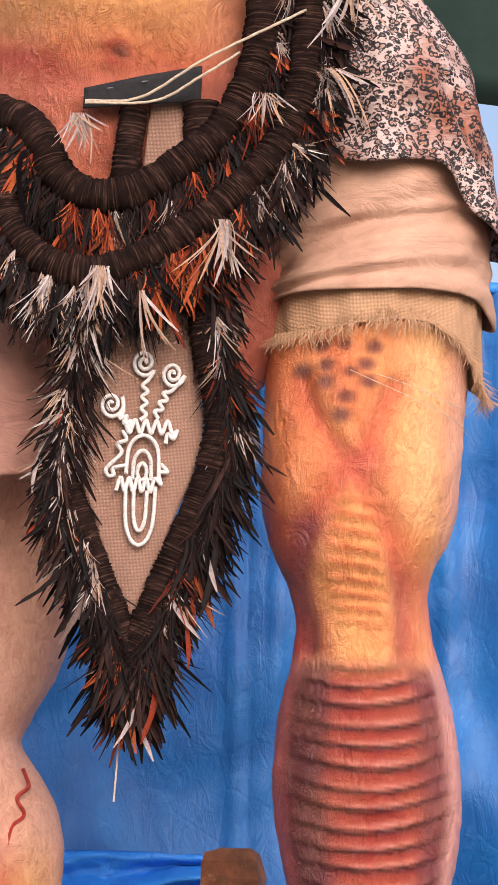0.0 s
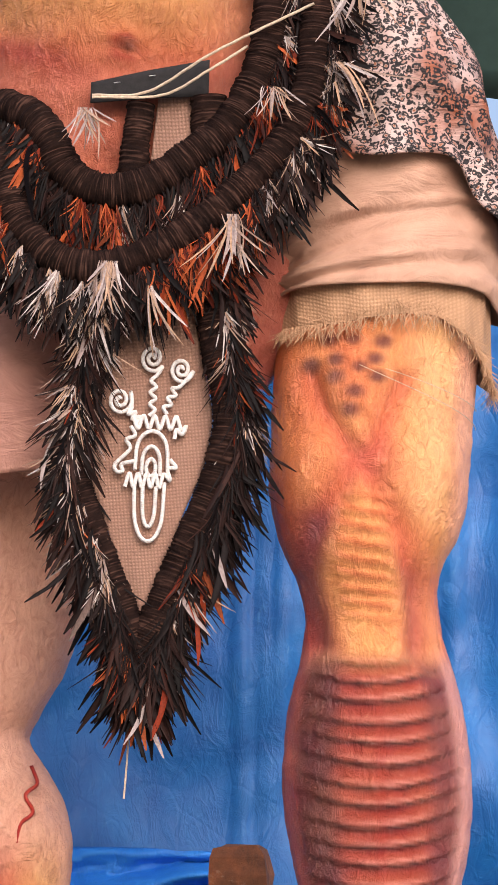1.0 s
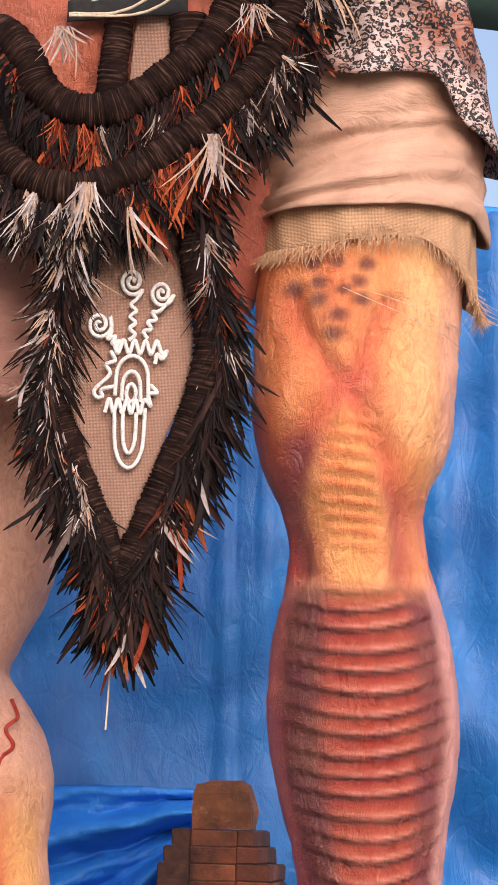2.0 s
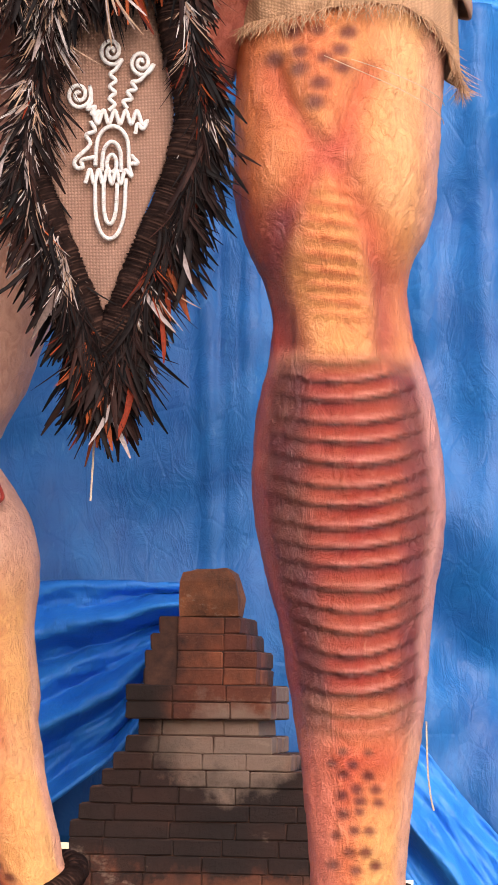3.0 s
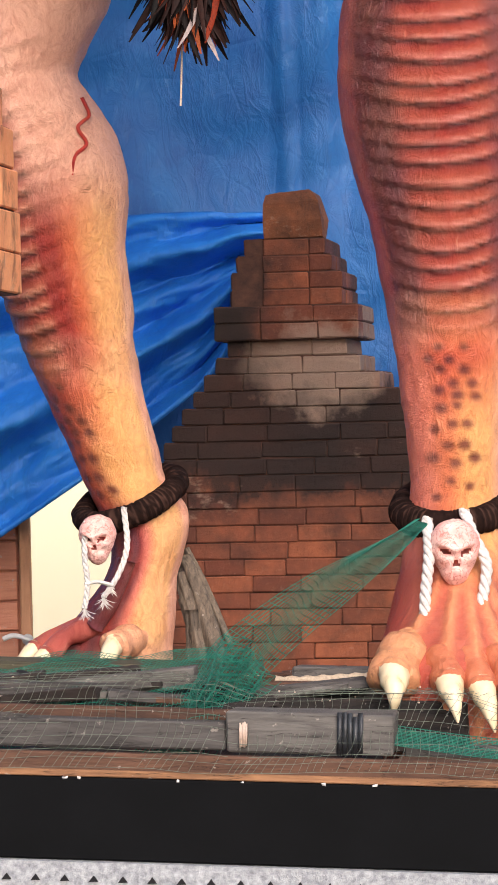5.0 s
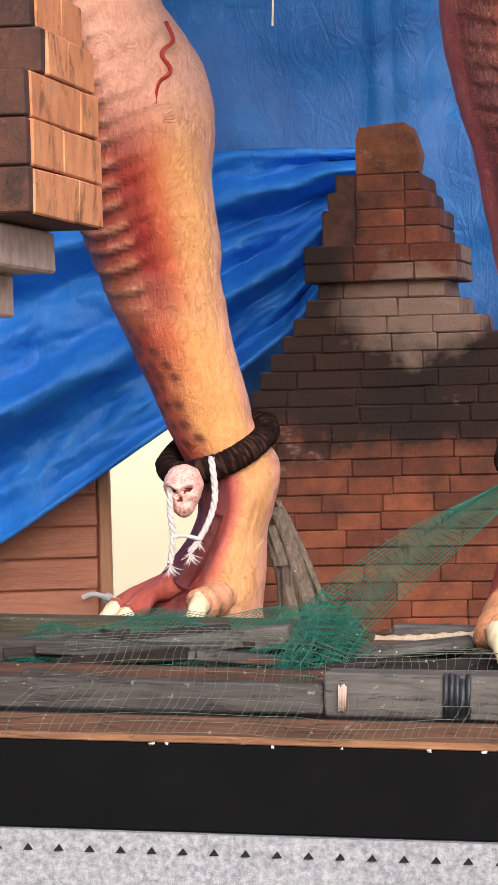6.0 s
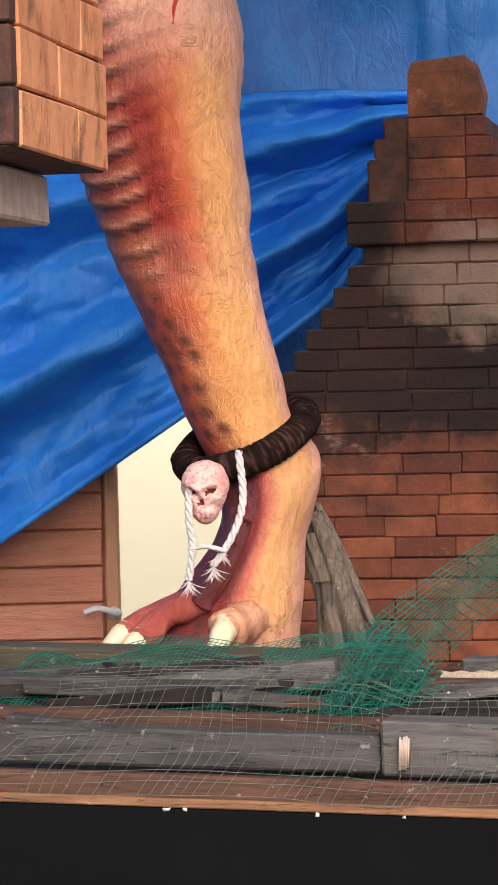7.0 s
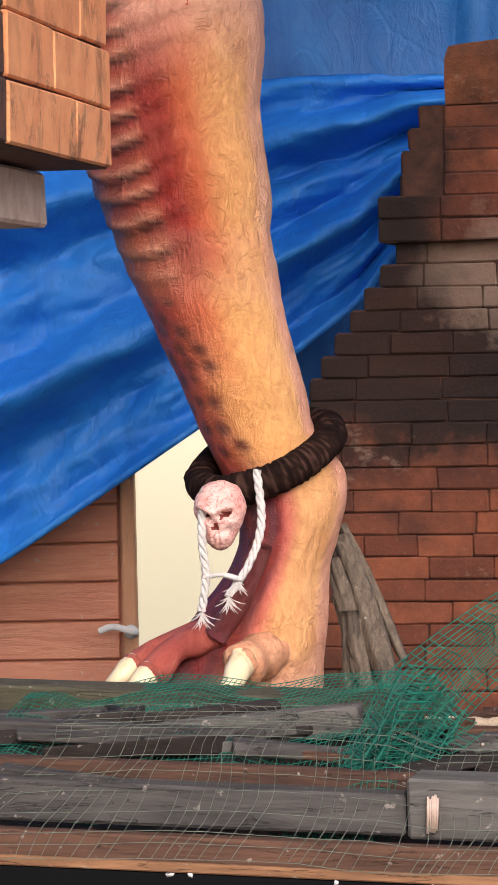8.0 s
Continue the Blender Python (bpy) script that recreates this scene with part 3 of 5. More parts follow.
# Far right: old fence, weeds, a pale block and a flower.
fence = thing("board_fence", 1.1, 2.9, 0.0, "mossy old board fence behind the tarpaulin", "fence")
rng = random.Random(8)
for i in range(15):
    bm = bmesh.new()
    block(bm, 0.45, 1.9, 2.9 + rng.uniform(-0.01, 0.01), 2.925, 0.02 + i * 0.09, 0.096 + i * 0.09, 0.006, 0.003, rng)
    part("board", bm, MOSSY, fence, smooth=False)
bm = bmesh.new()
rng = random.Random(11)
for _ in range(900):
    x, y = rng.uniform(0.55, 1.7), rng.uniform(1.9, 2.75)
    feather(bm, (x, y, 0.0), (rng.gauss(0, 0.25), rng.gauss(0, 0.25), 1), rng.uniform(0.35, 1.0), rng.uniform(0.004, 0.012), (rng.gauss(0, 0.3), rng.gauss(0, 0.3), -0.1), rng)
solo("weeds", bm, LEAF, "tall green weeds and grass", "weeds", kind="stuff")
bm = bmesh.new()
block(bm, 0.86, 0.97, 1.80, 1.9, 0.0, 1.0, 0.004, 0.006)
solo("concrete_post", bm, WHITE_PAINT, "short whitewashed concrete post among weeds", "post")
flower = thing("flower", 0.915, 1.84, 1.0, "pink paper flower lying on the post", "flower")
bm = bmesh.new()
for k in range(7):
    a = k * 0.9
    feather(bm, (0.915, 1.84, 1.0), (math.cos(a), math.sin(a), 0.7), 0.035, 0.010, (0, 0, -0.2), rng)
part("petals", bm, PETAL, flower)
for x0, x1, y, z1, z0 in ((0.70, 0.853, 1.0, 1.30, 0.0), (0.715, 0.76, 1.08, 1.20, 0.0)):
    bm = bmesh.new()
    tube(bm, [np.array((x0 + (x1 - x0) * t, y, z1 + (z0 - z1) * t)) for t in np.linspace(0, 1, 14)], lambda i, t: 0.011 * (1 + 0.1 * (i % 2)), 8)
    solo("rusty_rod", bm, RUST, "rusty ribbed steel rod leaning behind the platform", "rod", "rusty rods")
bm = bmesh.new()
sheet(bm, lambda u, v: (0.665 + 0.045 * u + 0.02 * v, 1.3 + 0.01 * math.sin(5 * v), 0.95 + 0.36 * v), 4, 8, 0.006)
solo("white_board", bm, WHITE_PAINT, "narrow white board leaning behind the platform", "board")

# ---- statue ----
def blend(a, b, t):
    t = np.clip(t, 0, 1)[..., None]
    return a * (1 - t) + b * t


def tone(r, g, b):
    return np.array(lin(r, g, b)[:3])


YELLOW, ORANGE, PEACH, RED, PURPLE, PINK, BROWN = tone(240, 174, 104), tone(220, 118, 74), tone(244, 184, 154), tone(184, 48, 38), tone(104, 36, 52), tone(220, 122, 106), tone(86, 28, 36)
SPOT_RNG = random.Random(3)


def spots_at(x, z, dots, size):
    out = np.zeros_like(x)
    for sx, sz, r in dots:
        out = np.maximum(out, np.exp(-(((x - sx) ** 2 + ((z - sz) * 1.25) ** 2) / (size * r) ** 2) ** 1.7))
    return out


def streak(x, z, line, width):
    """1 on a broken line of (x, z) points, falling off softly to its sides."""
    d = np.full_like(x, 9.0)
    for (ax, az), (bx, bz) in zip(line[:-1], line[1:]):
        t = np.clip(((x - ax) * (bx - ax) + (z - az) * (bz - az)) / ((bx - ax) ** 2 + (bz - az) ** 2), 0, 1)
        d = np.minimum(d, np.hypot(x - ax - t * (bx - ax), z - az - t * (bz - az)))
    return np.exp(-(d / width) ** 2)


# rows of dots down the shin and over the knee: (first x, step, count, height)
SHIN_DOTS = [(x0 + dx * i + SPOT_RNG.uniform(-0.005, 0.005), z - SPOT_RNG.uniform(-0.008, 0.008), SPOT_RNG.uniform(0.75, 1.1))
             for x0, dx, n, z in ((-0.041, 0.05, 2, 1.656), (-0.060, 0.040, 2, 1.636), (-0.044, 0.058, 2, 1.608), (-0.014, 0.044, 2, 1.581), (-0.042, 0.036, 3, 1.556), (-0.044, 0.033, 2, 1.524),
                                  (-0.052, 0.033, 3, 1.488), (-0.028, 0.030, 2, 1.452), (-0.062, 0.044, 3, 1.414), (-0.024, 0.038, 2, 1.366), (-0.055, 0.03, 1, 1.335)) for i in range(n)]
KNEE_DOTS = [(x0 + dx * i + SPOT_RNG.uniform(-0.005, 0.005), z + SPOT_RNG.uniform(-0.008, 0.008), SPOT_RNG.uniform(0.85, 1.1))
             for x0, dx, n, z in ((-0.113, 0.055, 3, 3.172), (-0.154, 0.0, 1, 3.118), (-0.095, 0.086, 2, 3.135), (-0.045, 0.0, 1, 3.117), (-0.098, 0.087, 2, 3.093), (-0.050, 0.0, 1, 3.054), (-0.058, 0.0, 1, 3.014)) for i in range(n)]
RIBS = 18
RIB_TOP, RIB_LOW = 2.482, 1.690
# the furrows of the knee, across and up from the axis of the leg
FURROW_V = [(-0.150, 3.09), (-0.128, 3.03), (-0.046, 2.905), (0.0, 2.93), (0.05, 3.08)]
FURROW_L = [(-0.046, 2.905), (-0.07, 2.855), (-0.125, 2.77), (-0.150, 2.66), (-0.140, 2.52)]
FURROW_R = [(-0.030, 2.905), (0.015, 2.83), (0.070, 2.745), (0.095, 2.66), (0.085, 2.50)]


def rib_wave(z, s):
    """0..1 sawtooth down the ribbed shin, and its mask."""
    zz = z + 0.050 * (1 - np.clip(s, -1, 1) ** 2) - 0.012 * np.clip(s, -1, 1)
    k = (RIB_TOP - zz) / (RIB_TOP - RIB_LOW) * RIBS
    k = k + 0.07 * np.sin(k * 2.3) + 0.06 * np.sin(k * 0.9 + s * 3)
    return k - np.floor(k), smooth(RIB_LOW - 0.03, RIB_LOW + 0.10, z) * smooth(RIB_TOP + 0.01, RIB_TOP - 0.04, z)


def leg_paint(x, z, s, aside=False):
    """Paint of a leg: x across from its axis, s across its front from -1 to 1, beyond on its back."""
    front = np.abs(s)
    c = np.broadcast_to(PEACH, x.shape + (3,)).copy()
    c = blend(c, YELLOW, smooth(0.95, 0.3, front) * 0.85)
    # thigh and knee
    up = smooth(2.42, 2.53, z)
    kc = blend(np.broadcast_to(YELLOW, c.shape), ORANGE, 0.25 + 0.35 * np.sin(x * 21 + z * 9) ** 2)
    kc = blend(kc, tone(250, 196, 136), np.exp(-((x - 0.12) / 0.06) ** 2) * smooth(2.72, 2.85, z) * 0.7)
    kc = blend(kc, PEACH, smooth(0.14, 0.20, x) * 0.85)
    kc = blend(kc, tone(214, 100, 62), np.exp(-((x + 0.07) / 0.075) ** 2) * smooth(2.98, 3.06, z) * 0.5)
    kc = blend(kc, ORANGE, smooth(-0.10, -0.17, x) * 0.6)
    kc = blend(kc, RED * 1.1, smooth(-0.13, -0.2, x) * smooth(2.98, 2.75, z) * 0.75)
    vee = np.maximum(streak(x, z, FURROW_V, 0.030), np.maximum(streak(x, z, FURROW_L, 0.036), streak(x, z, FURROW_R, 0.032)))
    kc = blend(kc, tone(208, 92, 66), vee * 0.75)
    kc = blend(kc, tone(206, 96, 80), np.exp(-(((x + 0.02) / 0.07) ** 2 + ((z - 2.91) / 0.05) ** 2)) * 0.7)
    kc = blend(kc, PURPLE * 1.3, streak(x, z, FURROW_L[2:], 0.045) * 0.85)
    kc = blend(kc, PURPLE * 1.5, streak(x, z, FURROW_R[3:], 0.035) * 0.45)
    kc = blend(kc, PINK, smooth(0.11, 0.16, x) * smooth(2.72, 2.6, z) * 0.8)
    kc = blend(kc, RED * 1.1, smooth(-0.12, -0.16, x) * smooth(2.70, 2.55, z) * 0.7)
    strip = smooth(0.090, 0.030, np.abs(x + 0.012 + 0.10 * (z - 2.6) * 0.4)) * smooth(2.88, 2.80, z)
    kc = blend(kc, YELLOW, strip * 0.30)
    st = 0.5 + 0.5 * np.sin((z - 0.10 * np.abs(x) + 0.10 * x) * 2 * np.pi / 0.032 + 1.2 * np.sin(z * 17))
    kc = blend(kc, tone(190, 84, 40), st ** 2 * 0.75 * strip * smooth(2.53, 2.60, z))
    kc = blend(kc, tone(96, 40, 44), spots_at(x, z, KNEE_DOTS, 0.021) * 0.92)
    c = blend(c, kc, up)
    if aside:
        # peach upper leg, painted extra pale to offset the apron's shadow
        c = blend(c, tone(255, 218, 196), smooth(-0.5, 0.1, s) * smooth(2.0, 2.15, z))
        c = blend(c, tone(214, 110, 84), smooth(-0.1, -0.7, s) * smooth(2.3, 2.7, z) * 0.5)
    # ribs: airbrushed shading, crest highlights and groove shadows put into the colour
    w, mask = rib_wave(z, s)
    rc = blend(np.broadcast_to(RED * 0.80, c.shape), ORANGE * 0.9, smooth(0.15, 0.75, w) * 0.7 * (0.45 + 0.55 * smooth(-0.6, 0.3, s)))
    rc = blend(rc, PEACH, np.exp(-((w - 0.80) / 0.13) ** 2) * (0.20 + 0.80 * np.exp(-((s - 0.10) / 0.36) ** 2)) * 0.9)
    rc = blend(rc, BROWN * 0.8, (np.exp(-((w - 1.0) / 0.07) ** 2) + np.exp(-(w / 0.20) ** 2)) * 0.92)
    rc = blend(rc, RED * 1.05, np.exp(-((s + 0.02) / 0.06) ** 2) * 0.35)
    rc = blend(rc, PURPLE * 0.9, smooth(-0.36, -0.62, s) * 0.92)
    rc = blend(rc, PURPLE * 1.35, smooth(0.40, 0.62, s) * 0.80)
    # highlight along the right rim, painted as pale peach
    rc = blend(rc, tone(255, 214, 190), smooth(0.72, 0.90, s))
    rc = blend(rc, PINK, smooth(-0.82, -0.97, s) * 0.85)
    if aside:
        back = blend(np.broadcast_to(RED * 0.75, c.shape), ORANGE, smooth(0.62, 0.86, s))
        back = blend(back, tone(250, 194, 124), smooth(0.80, 1.0, s))
        back = blend(back, tone(255, 206, 172), smooth(1.05, 1.35, s))
        rc = blend(rc, back, smooth(0.36, 0.5, s))
        c = blend(c, PEACH, 0.85 * smooth(-0.2, 0.4, s))
    if aside:
        mask = mask * (1 - smooth(1.98, 2.2, z) * smooth(0.15, 0.55, s))
    body = smooth(RIB_LOW - 0.07, RIB_LOW + 0.03, z) * smooth(RIB_TOP + 0.03, RIB_TOP - 0.02, z)
    if aside:
        body = body * (1 - smooth(1.98, 2.2, z) * smooth(0.15, 0.55, s))
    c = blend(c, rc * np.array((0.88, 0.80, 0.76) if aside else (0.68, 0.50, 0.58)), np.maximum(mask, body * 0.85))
    # ankle
    low = smooth(RIB_LOW + 0.05, RIB_LOW - 0.06, z)
    ac = blend(np.broadcast_to(ORANGE, c.shape), YELLOW, smooth(0.0, 0.45, s + 0.3) * smooth(1.7, 1.45, z))
    ac = blend(ac, RED * 1.1, smooth(1.45, 1.70, z) * 0.65 * smooth(0.9, 0.3, front))
    ac = blend(ac, PINK, smooth(-0.3, -0.9, s) * 0.85)
    if aside:
        ac = blend(ac, RED * 0.95, smooth(0.55, 0.0, s) * 0.72)
    ac = blend(ac, tone(240, 182, 112) if aside else PEACH, smooth(0.55, 0.9, s))
    ac = blend(ac, PEACH, smooth(1.0, 1.3, s))
    ac = blend(ac, tone(92, 18, 18) if aside else tone(98, 28, 28), spots_at(x, z, SHIN_DOTS, 0.0155 if aside else 0.0145) * 0.97)
    # foot: reddish hollows between the pale tendons
    ridge = tendons(z, s)
    fc = blend(np.broadcast_to(tone(200, 96, 78), c.shape), tone(238, 158, 110), ridge)
    fc = blend(fc, tone(240, 170, 116), smooth(0.55, 0.9, s) * 0.8)
    fc = blend(fc, RED, smooth(-0.72, -1.0, s) * 0.55)
    if aside:
        runs = 0.5 + 0.5 * np.sin(s * 17 + 2 * np.sin(z * 23))
        fc = blend(np.broadcast_to(PURPLE * 1.1, c.shape), RED * 0.9, runs * 0.55)
        fc = blend(fc, PINK, smooth(0.50, 0.66, s))
        fc = blend(fc, tone(242, 184, 122), smooth(0.62, 0.85, s))
        fc = blend(fc, PEACH, smooth(1.0, 1.3, s))
        fc = blend(fc, PEACH, smooth(1.10, 1.0, z) * smooth(0.3, 0.7, s))
    ac = blend(ac, fc, smooth(1.41, 1.33, z) if aside else smooth(1.25, 1.12, z))
    return blend(c, ac, low)


def tendons(z, s):
    """1 on the five tendons that fan out over the instep."""
    fan = 0.45 + 0.55 * smooth(1.22, 1.0, z)
    return sum(np.exp(-((s - c * fan) / 0.085) ** 2) for c in (-0.72, -0.22, 0.16, 0.48, 0.78)) * smooth(1.24, 1.10, z)


def knee_relief(x, z):
    """Muscle bulges and furrows of the front of the knee."""
    x, z = np.array(x), np.array(z)
    g = -0.019 * max(float(streak(x, z, FURROW_V, 0.026)), float(streak(x, z, FURROW_L, 0.032)), float(streak(x, z, FURROW_R, 0.032)))
    g += 0.020 * np.exp(-(((x + 0.15) / 0.07) ** 2 + ((z - 2.87) / 0.10) ** 2)) + 0.020 * np.exp(-(((x - 0.13) / 0.07) ** 2 + ((z - 2.90) / 0.12) ** 2))
    g += 0.014 * np.exp(-(((x + 0.05) / 0.06) ** 2 + ((z - 3.08) / 0.10) ** 2))
    g += 0.004 * np.sin((z + 0.10 * x) * 2 * np.pi / 0.032 + 1.2 * np.sin(z * 17)) * smooth(0.07, 0.05, np.abs(x + 0.01)) * smooth(2.87, 2.80, z) * smooth(2.52, 2.58, z)
    return float(g)


def loft(bm, rows, na, front_turn=0.0, ribs=False, seed=0.0, paint=None, colors=None, lump=0.004, z_off=0.0, knee=False):
    """A limb from rows (z, x, half width, y, half depth)."""
    rings = []
    for z, xc, hw, yc, hd in rows:
        ring = []
        for k in range(na):
            a = 2 * math.pi * k / na
            sx, sy = math.sin(a), -math.cos(a)
            p = Vector((xc + hw * sx, yc + hd * sy, z))
            b = a - front_turn
            b = (b + math.pi) % (2 * math.pi) - math.pi
            s = math.sin(b) if abs(b) < math.pi / 2 else math.copysign(1 + abs(b) - math.pi / 2, b)
            out = Vector((sx, sy, 0))
            g = lump * (noise.noise(p * 14 + Vector((seed, 0, 0))) + 0.5 * noise.noise(p * 40))
            if ribs and abs(s) < 0.9:
                w, m = rib_wave(np.array(z + z_off), np.array(s))
                g += 0.012 * float(m) * (float(w) ** 1.5 - 0.4) * (1 - (abs(s) / 0.9) ** 4)
            if knee and abs(s) < 0.98:
                if 2.40 < z < 3.25:
                    g += knee_relief(hw * s, z) * (1 - abs(s) ** 6)
                if z < 1.25:
                    g += 0.016 * float(tendons(np.array(z), np.array(s)))
            ring.append(bm.verts.new(p + out * g))
            if colors is not None:
                colors.append((xc, hw, xc + (hw * s if abs(s) <= 1 else 9), z, s) if paint else (xc, hw, p.x, z, s))
        rings.append(ring)
    for a, b in zip(rings[:-1], rings[1:]):
        for k in range(na):
            bm.faces.new((a[k], b[k], b[(k + 1) % na], a[(k + 1) % na]))
    bm.faces.new(rings[0][::-1])
    bm.faces.new(rings[-1])
    return rings


bm = bmesh.new()
tint = []
info = []
# (z, x, half width, y, half depth), from the hip to the sole
right_rows = lathe_rows([
    (3.62, 0.44, 0.23, 0.02, 0.20), (3.22, 0.450, 0.228, 0.01, 0.19), (3.02, 0.438, 0.223, -0.01, 0.195), (2.90, 0.435, 0.221, -0.02, 0.195),
    (2.83, 0.434, 0.217, -0.02, 0.19), (2.76, 0.434, 0.199, -0.02, 0.18), (2.70, 0.430, 0.171, -0.02, 0.17), (2.643, 0.440, 0.153, -0.01, 0.155), (2.575, 0.453, 0.148, 0.0, 0.15), (2.518, 0.459, 0.158, 0.01, 0.155),
    (2.44, 0.463, 0.180, 0.02, 0.165), (2.32, 0.469, 0.201, 0.03, 0.18), (2.20, 0.475, 0.209, 0.03, 0.185), (2.08, 0.480, 0.195, 0.03, 0.175), (1.95, 0.488, 0.168, 0.02, 0.155),
    (1.82, 0.495, 0.151, 0.02, 0.145), (1.70, 0.500, 0.134, 0.01, 0.135), (1.58, 0.501, 0.119, 0.01, 0.122), (1.46, 0.501, 0.106, 0.0, 0.115), (1.36, 0.499, 0.101, -0.01, 0.113), (1.27, 0.495, 0.113, -0.02, 0.122),
    (1.20, 0.491, 0.119, -0.04, 0.14), (1.10, 0.482, 0.135, -0.08, 0.18), (1.04, 0.477, 0.152, -0.11, 0.22), (0.98, 0.472, 0.168, -0.13, 0.26), (0.92, 0.472, 0.166, -0.13, 0.255), (0.785, 0.474, 0.155, -0.12, 0.23)], 380)
loft(bm, right_rows, 128, 0.0, True, 1.0, True, info, knee=True)
left_rows = lathe_rows([
    (3.55, -0.40, 0.24, 0.24, 0.20), (2.95, -0.36, 0.215, 0.36, 0.19), (2.75, -0.36, 0.205, 0.40, 0.18), (2.59, -0.39, 0.195, 0.42, 0.175), (2.458, -0.42, 0.178, 0.43, 0.165), (2.364, -0.448, 0.158, 0.43, 0.15),
    (2.31, -0.460, 0.149, 0.44, 0.145), (2.26, -0.440, 0.157, 0.44, 0.15), (2.196, -0.410, 0.169, 0.44, 0.155), (2.118, -0.386, 0.176, 0.44, 0.165), (1.99, -0.372, 0.166, 0.44, 0.155), (1.91, -0.368, 0.156, 0.44, 0.15),
    (1.81, -0.350, 0.149, 0.44, 0.14), (1.697, -0.327, 0.131, 0.44, 0.13), (1.584, -0.295, 0.115, 0.44, 0.12), (1.451, -0.249, 0.101, 0.44, 0.108), (1.37, -0.222, 0.095, 0.44, 0.10), (1.312, -0.189, 0.103, 0.44, 0.10),
    (1.261, -0.178, 0.097, 0.44, 0.10), (1.211, -0.179, 0.083, 0.44, 0.10), (1.15, -0.197, 0.084, 0.44, 0.10), (1.10, -0.218, 0.101, 0.43, 0.102), (1.05, -0.238, 0.121, 0.42, 0.105), (1.0, -0.262, 0.136, 0.42, 0.11), (0.95, -0.270, 0.141, 0.42, 0.11), (0.785, -0.270, 0.141, 0.42, 0.11)], 340)
LEFT_TURN = radians(-41)
loft(bm, left_rows, 112, LEFT_TURN, True, 5.0, True, info, z_off=0.06)
n_legs = len(bm.verts)
arr = np.array(info)
nr = len(right_rows) * 128
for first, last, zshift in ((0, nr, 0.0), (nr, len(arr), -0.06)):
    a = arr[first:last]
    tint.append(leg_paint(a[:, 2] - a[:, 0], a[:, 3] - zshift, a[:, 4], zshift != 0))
# belly
belly = lathe_rows([(4.75, -0.13, 0.15, 0.06, 0.12), (4.65, -0.13, 0.33, 0.05, 0.24), (4.4, -0.13, 0.38, 0.03, 0.27), (4.15, -0.13, 0.36, 0.0, 0.27), (3.95, -0.13, 0.34, -0.02, 0.27), (3.80, -0.13, 0.34, -0.01, 0.25),
                    (3.65, -0.12, 0.36, 0.0, 0.23), (3.45, -0.08, 0.38, 0.02, 0.22), (3.25, -0.03, 0.34, 0.05, 0.19), (3.1, 0.0, 0.2, 0.06, 0.14)], 150)
info = []
loft(bm, belly, 84, 0.0, False, 9.0, colors=info, lump=0.012)
a = np.array(info)
bx, bz = a[:, 2], a[:, 3]
bc = blend(np.broadcast_to(YELLOW, (len(a), 3)), ORANGE, 0.25 + 0.75 * smooth(3.90, 3.76, bz))
bc = blend(bc, PINK, smooth(3.80, 3.70, bz) * 0.5)
bc = blend(bc, RED * 0.9, np.exp(-((bz - (3.80 - 0.30 * (bx + 0.42))) / 0.035) ** 2) * smooth(-0.12, -0.34, bx) * 0.8)
bc = blend(bc, PINK, smooth(-0.02, 0.16, bx) * 0.6)
navel = np.exp(-(((bx + 0.138) ** 2 + (bz - 3.786) ** 2) / 0.017 ** 2) ** 1.3)
bc = blend(bc, BROWN * 0.7, navel * 0.95)
bc = blend(bc, RED, np.exp(-((np.hypot(bx + 0.138, bz - 3.786) - 0.024) / 0.009) ** 2) * 0.7)
tint.append(bc * 0.70)
bm.verts.ensure_lookup_table()
for i in range(n_legs, len(bm.verts)):
    v = bm.verts[i]
    if v.co.y < 0:
        r2 = ((v.co.x + 0.138) ** 2 + (v.co.z - 3.786) ** 2) / 0.013 ** 2
        v.co.y += 0.03 * math.exp(-r2) - 0.008 * math.exp(-(math.sqrt(r2) - 2) ** 2 * 1.5)


def blob_tube(bm, pts, radii, sides, colour, squash=1.0):
    before = len(bm.verts)
    tube(bm, pts, lambda i, t: radii[i] * (1 + 0.05 * math.sin(3 * t + i)), sides, squash=squash)
    tint.append(np.broadcast_to(colour, (len(bm.verts) - before, 3)))


claw_faces = []


def toe(root, knuckle, tip, claw_end, r, colour, nail=0.80):
    """A toe with a knuckle and a thick curved claw that grows out of a fleshy cuff."""
    pts = curve_pts([root, knuckle, tip], 18)
    rad = [r * (0.86 + 0.30 * math.exp(-((i - 6) / 2.6) ** 2) + 0.26 * math.exp(-((i - 14) / 3.0) ** 2)) * (1 if i < 16 else 0.82 if i == 16 else 0.45) for i in range(18)]
    blob_tube(bm, pts, rad, 16, colour)
    back = np.array(knuckle) - np.array(tip)
    back = back / np.linalg.norm(back)
    t0 = np.array(tip) + back * r * 0.55 + np.array((0, -r * 0.40, r * 0.30))
    mid = t0 * 0.5 + np.array(claw_end) * 0.5 + np.array((0, -r * 0.75, r * 0.12))
    cp = curve_pts([t0, mid, claw_end], 18)
    cuff = curve_pts([t0 + back * r * 0.3, t0 * 0.72 + mid * 0.28], 6)
    blob_tube(bm, cuff, [r * nail * q for q in (0.7, 1.02, 1.16, 1.18, 1.1, 0.8)], 14, np.array(colour) * 0.92)
    before = len(bm.faces)
    blob_tube(bm, cp, [r * nail * (1 - (i / 17) ** 1.7) + 0.002 for i in range(18)], 14, YELLOW)
    claw_faces.append((before, len(bm.faces)))


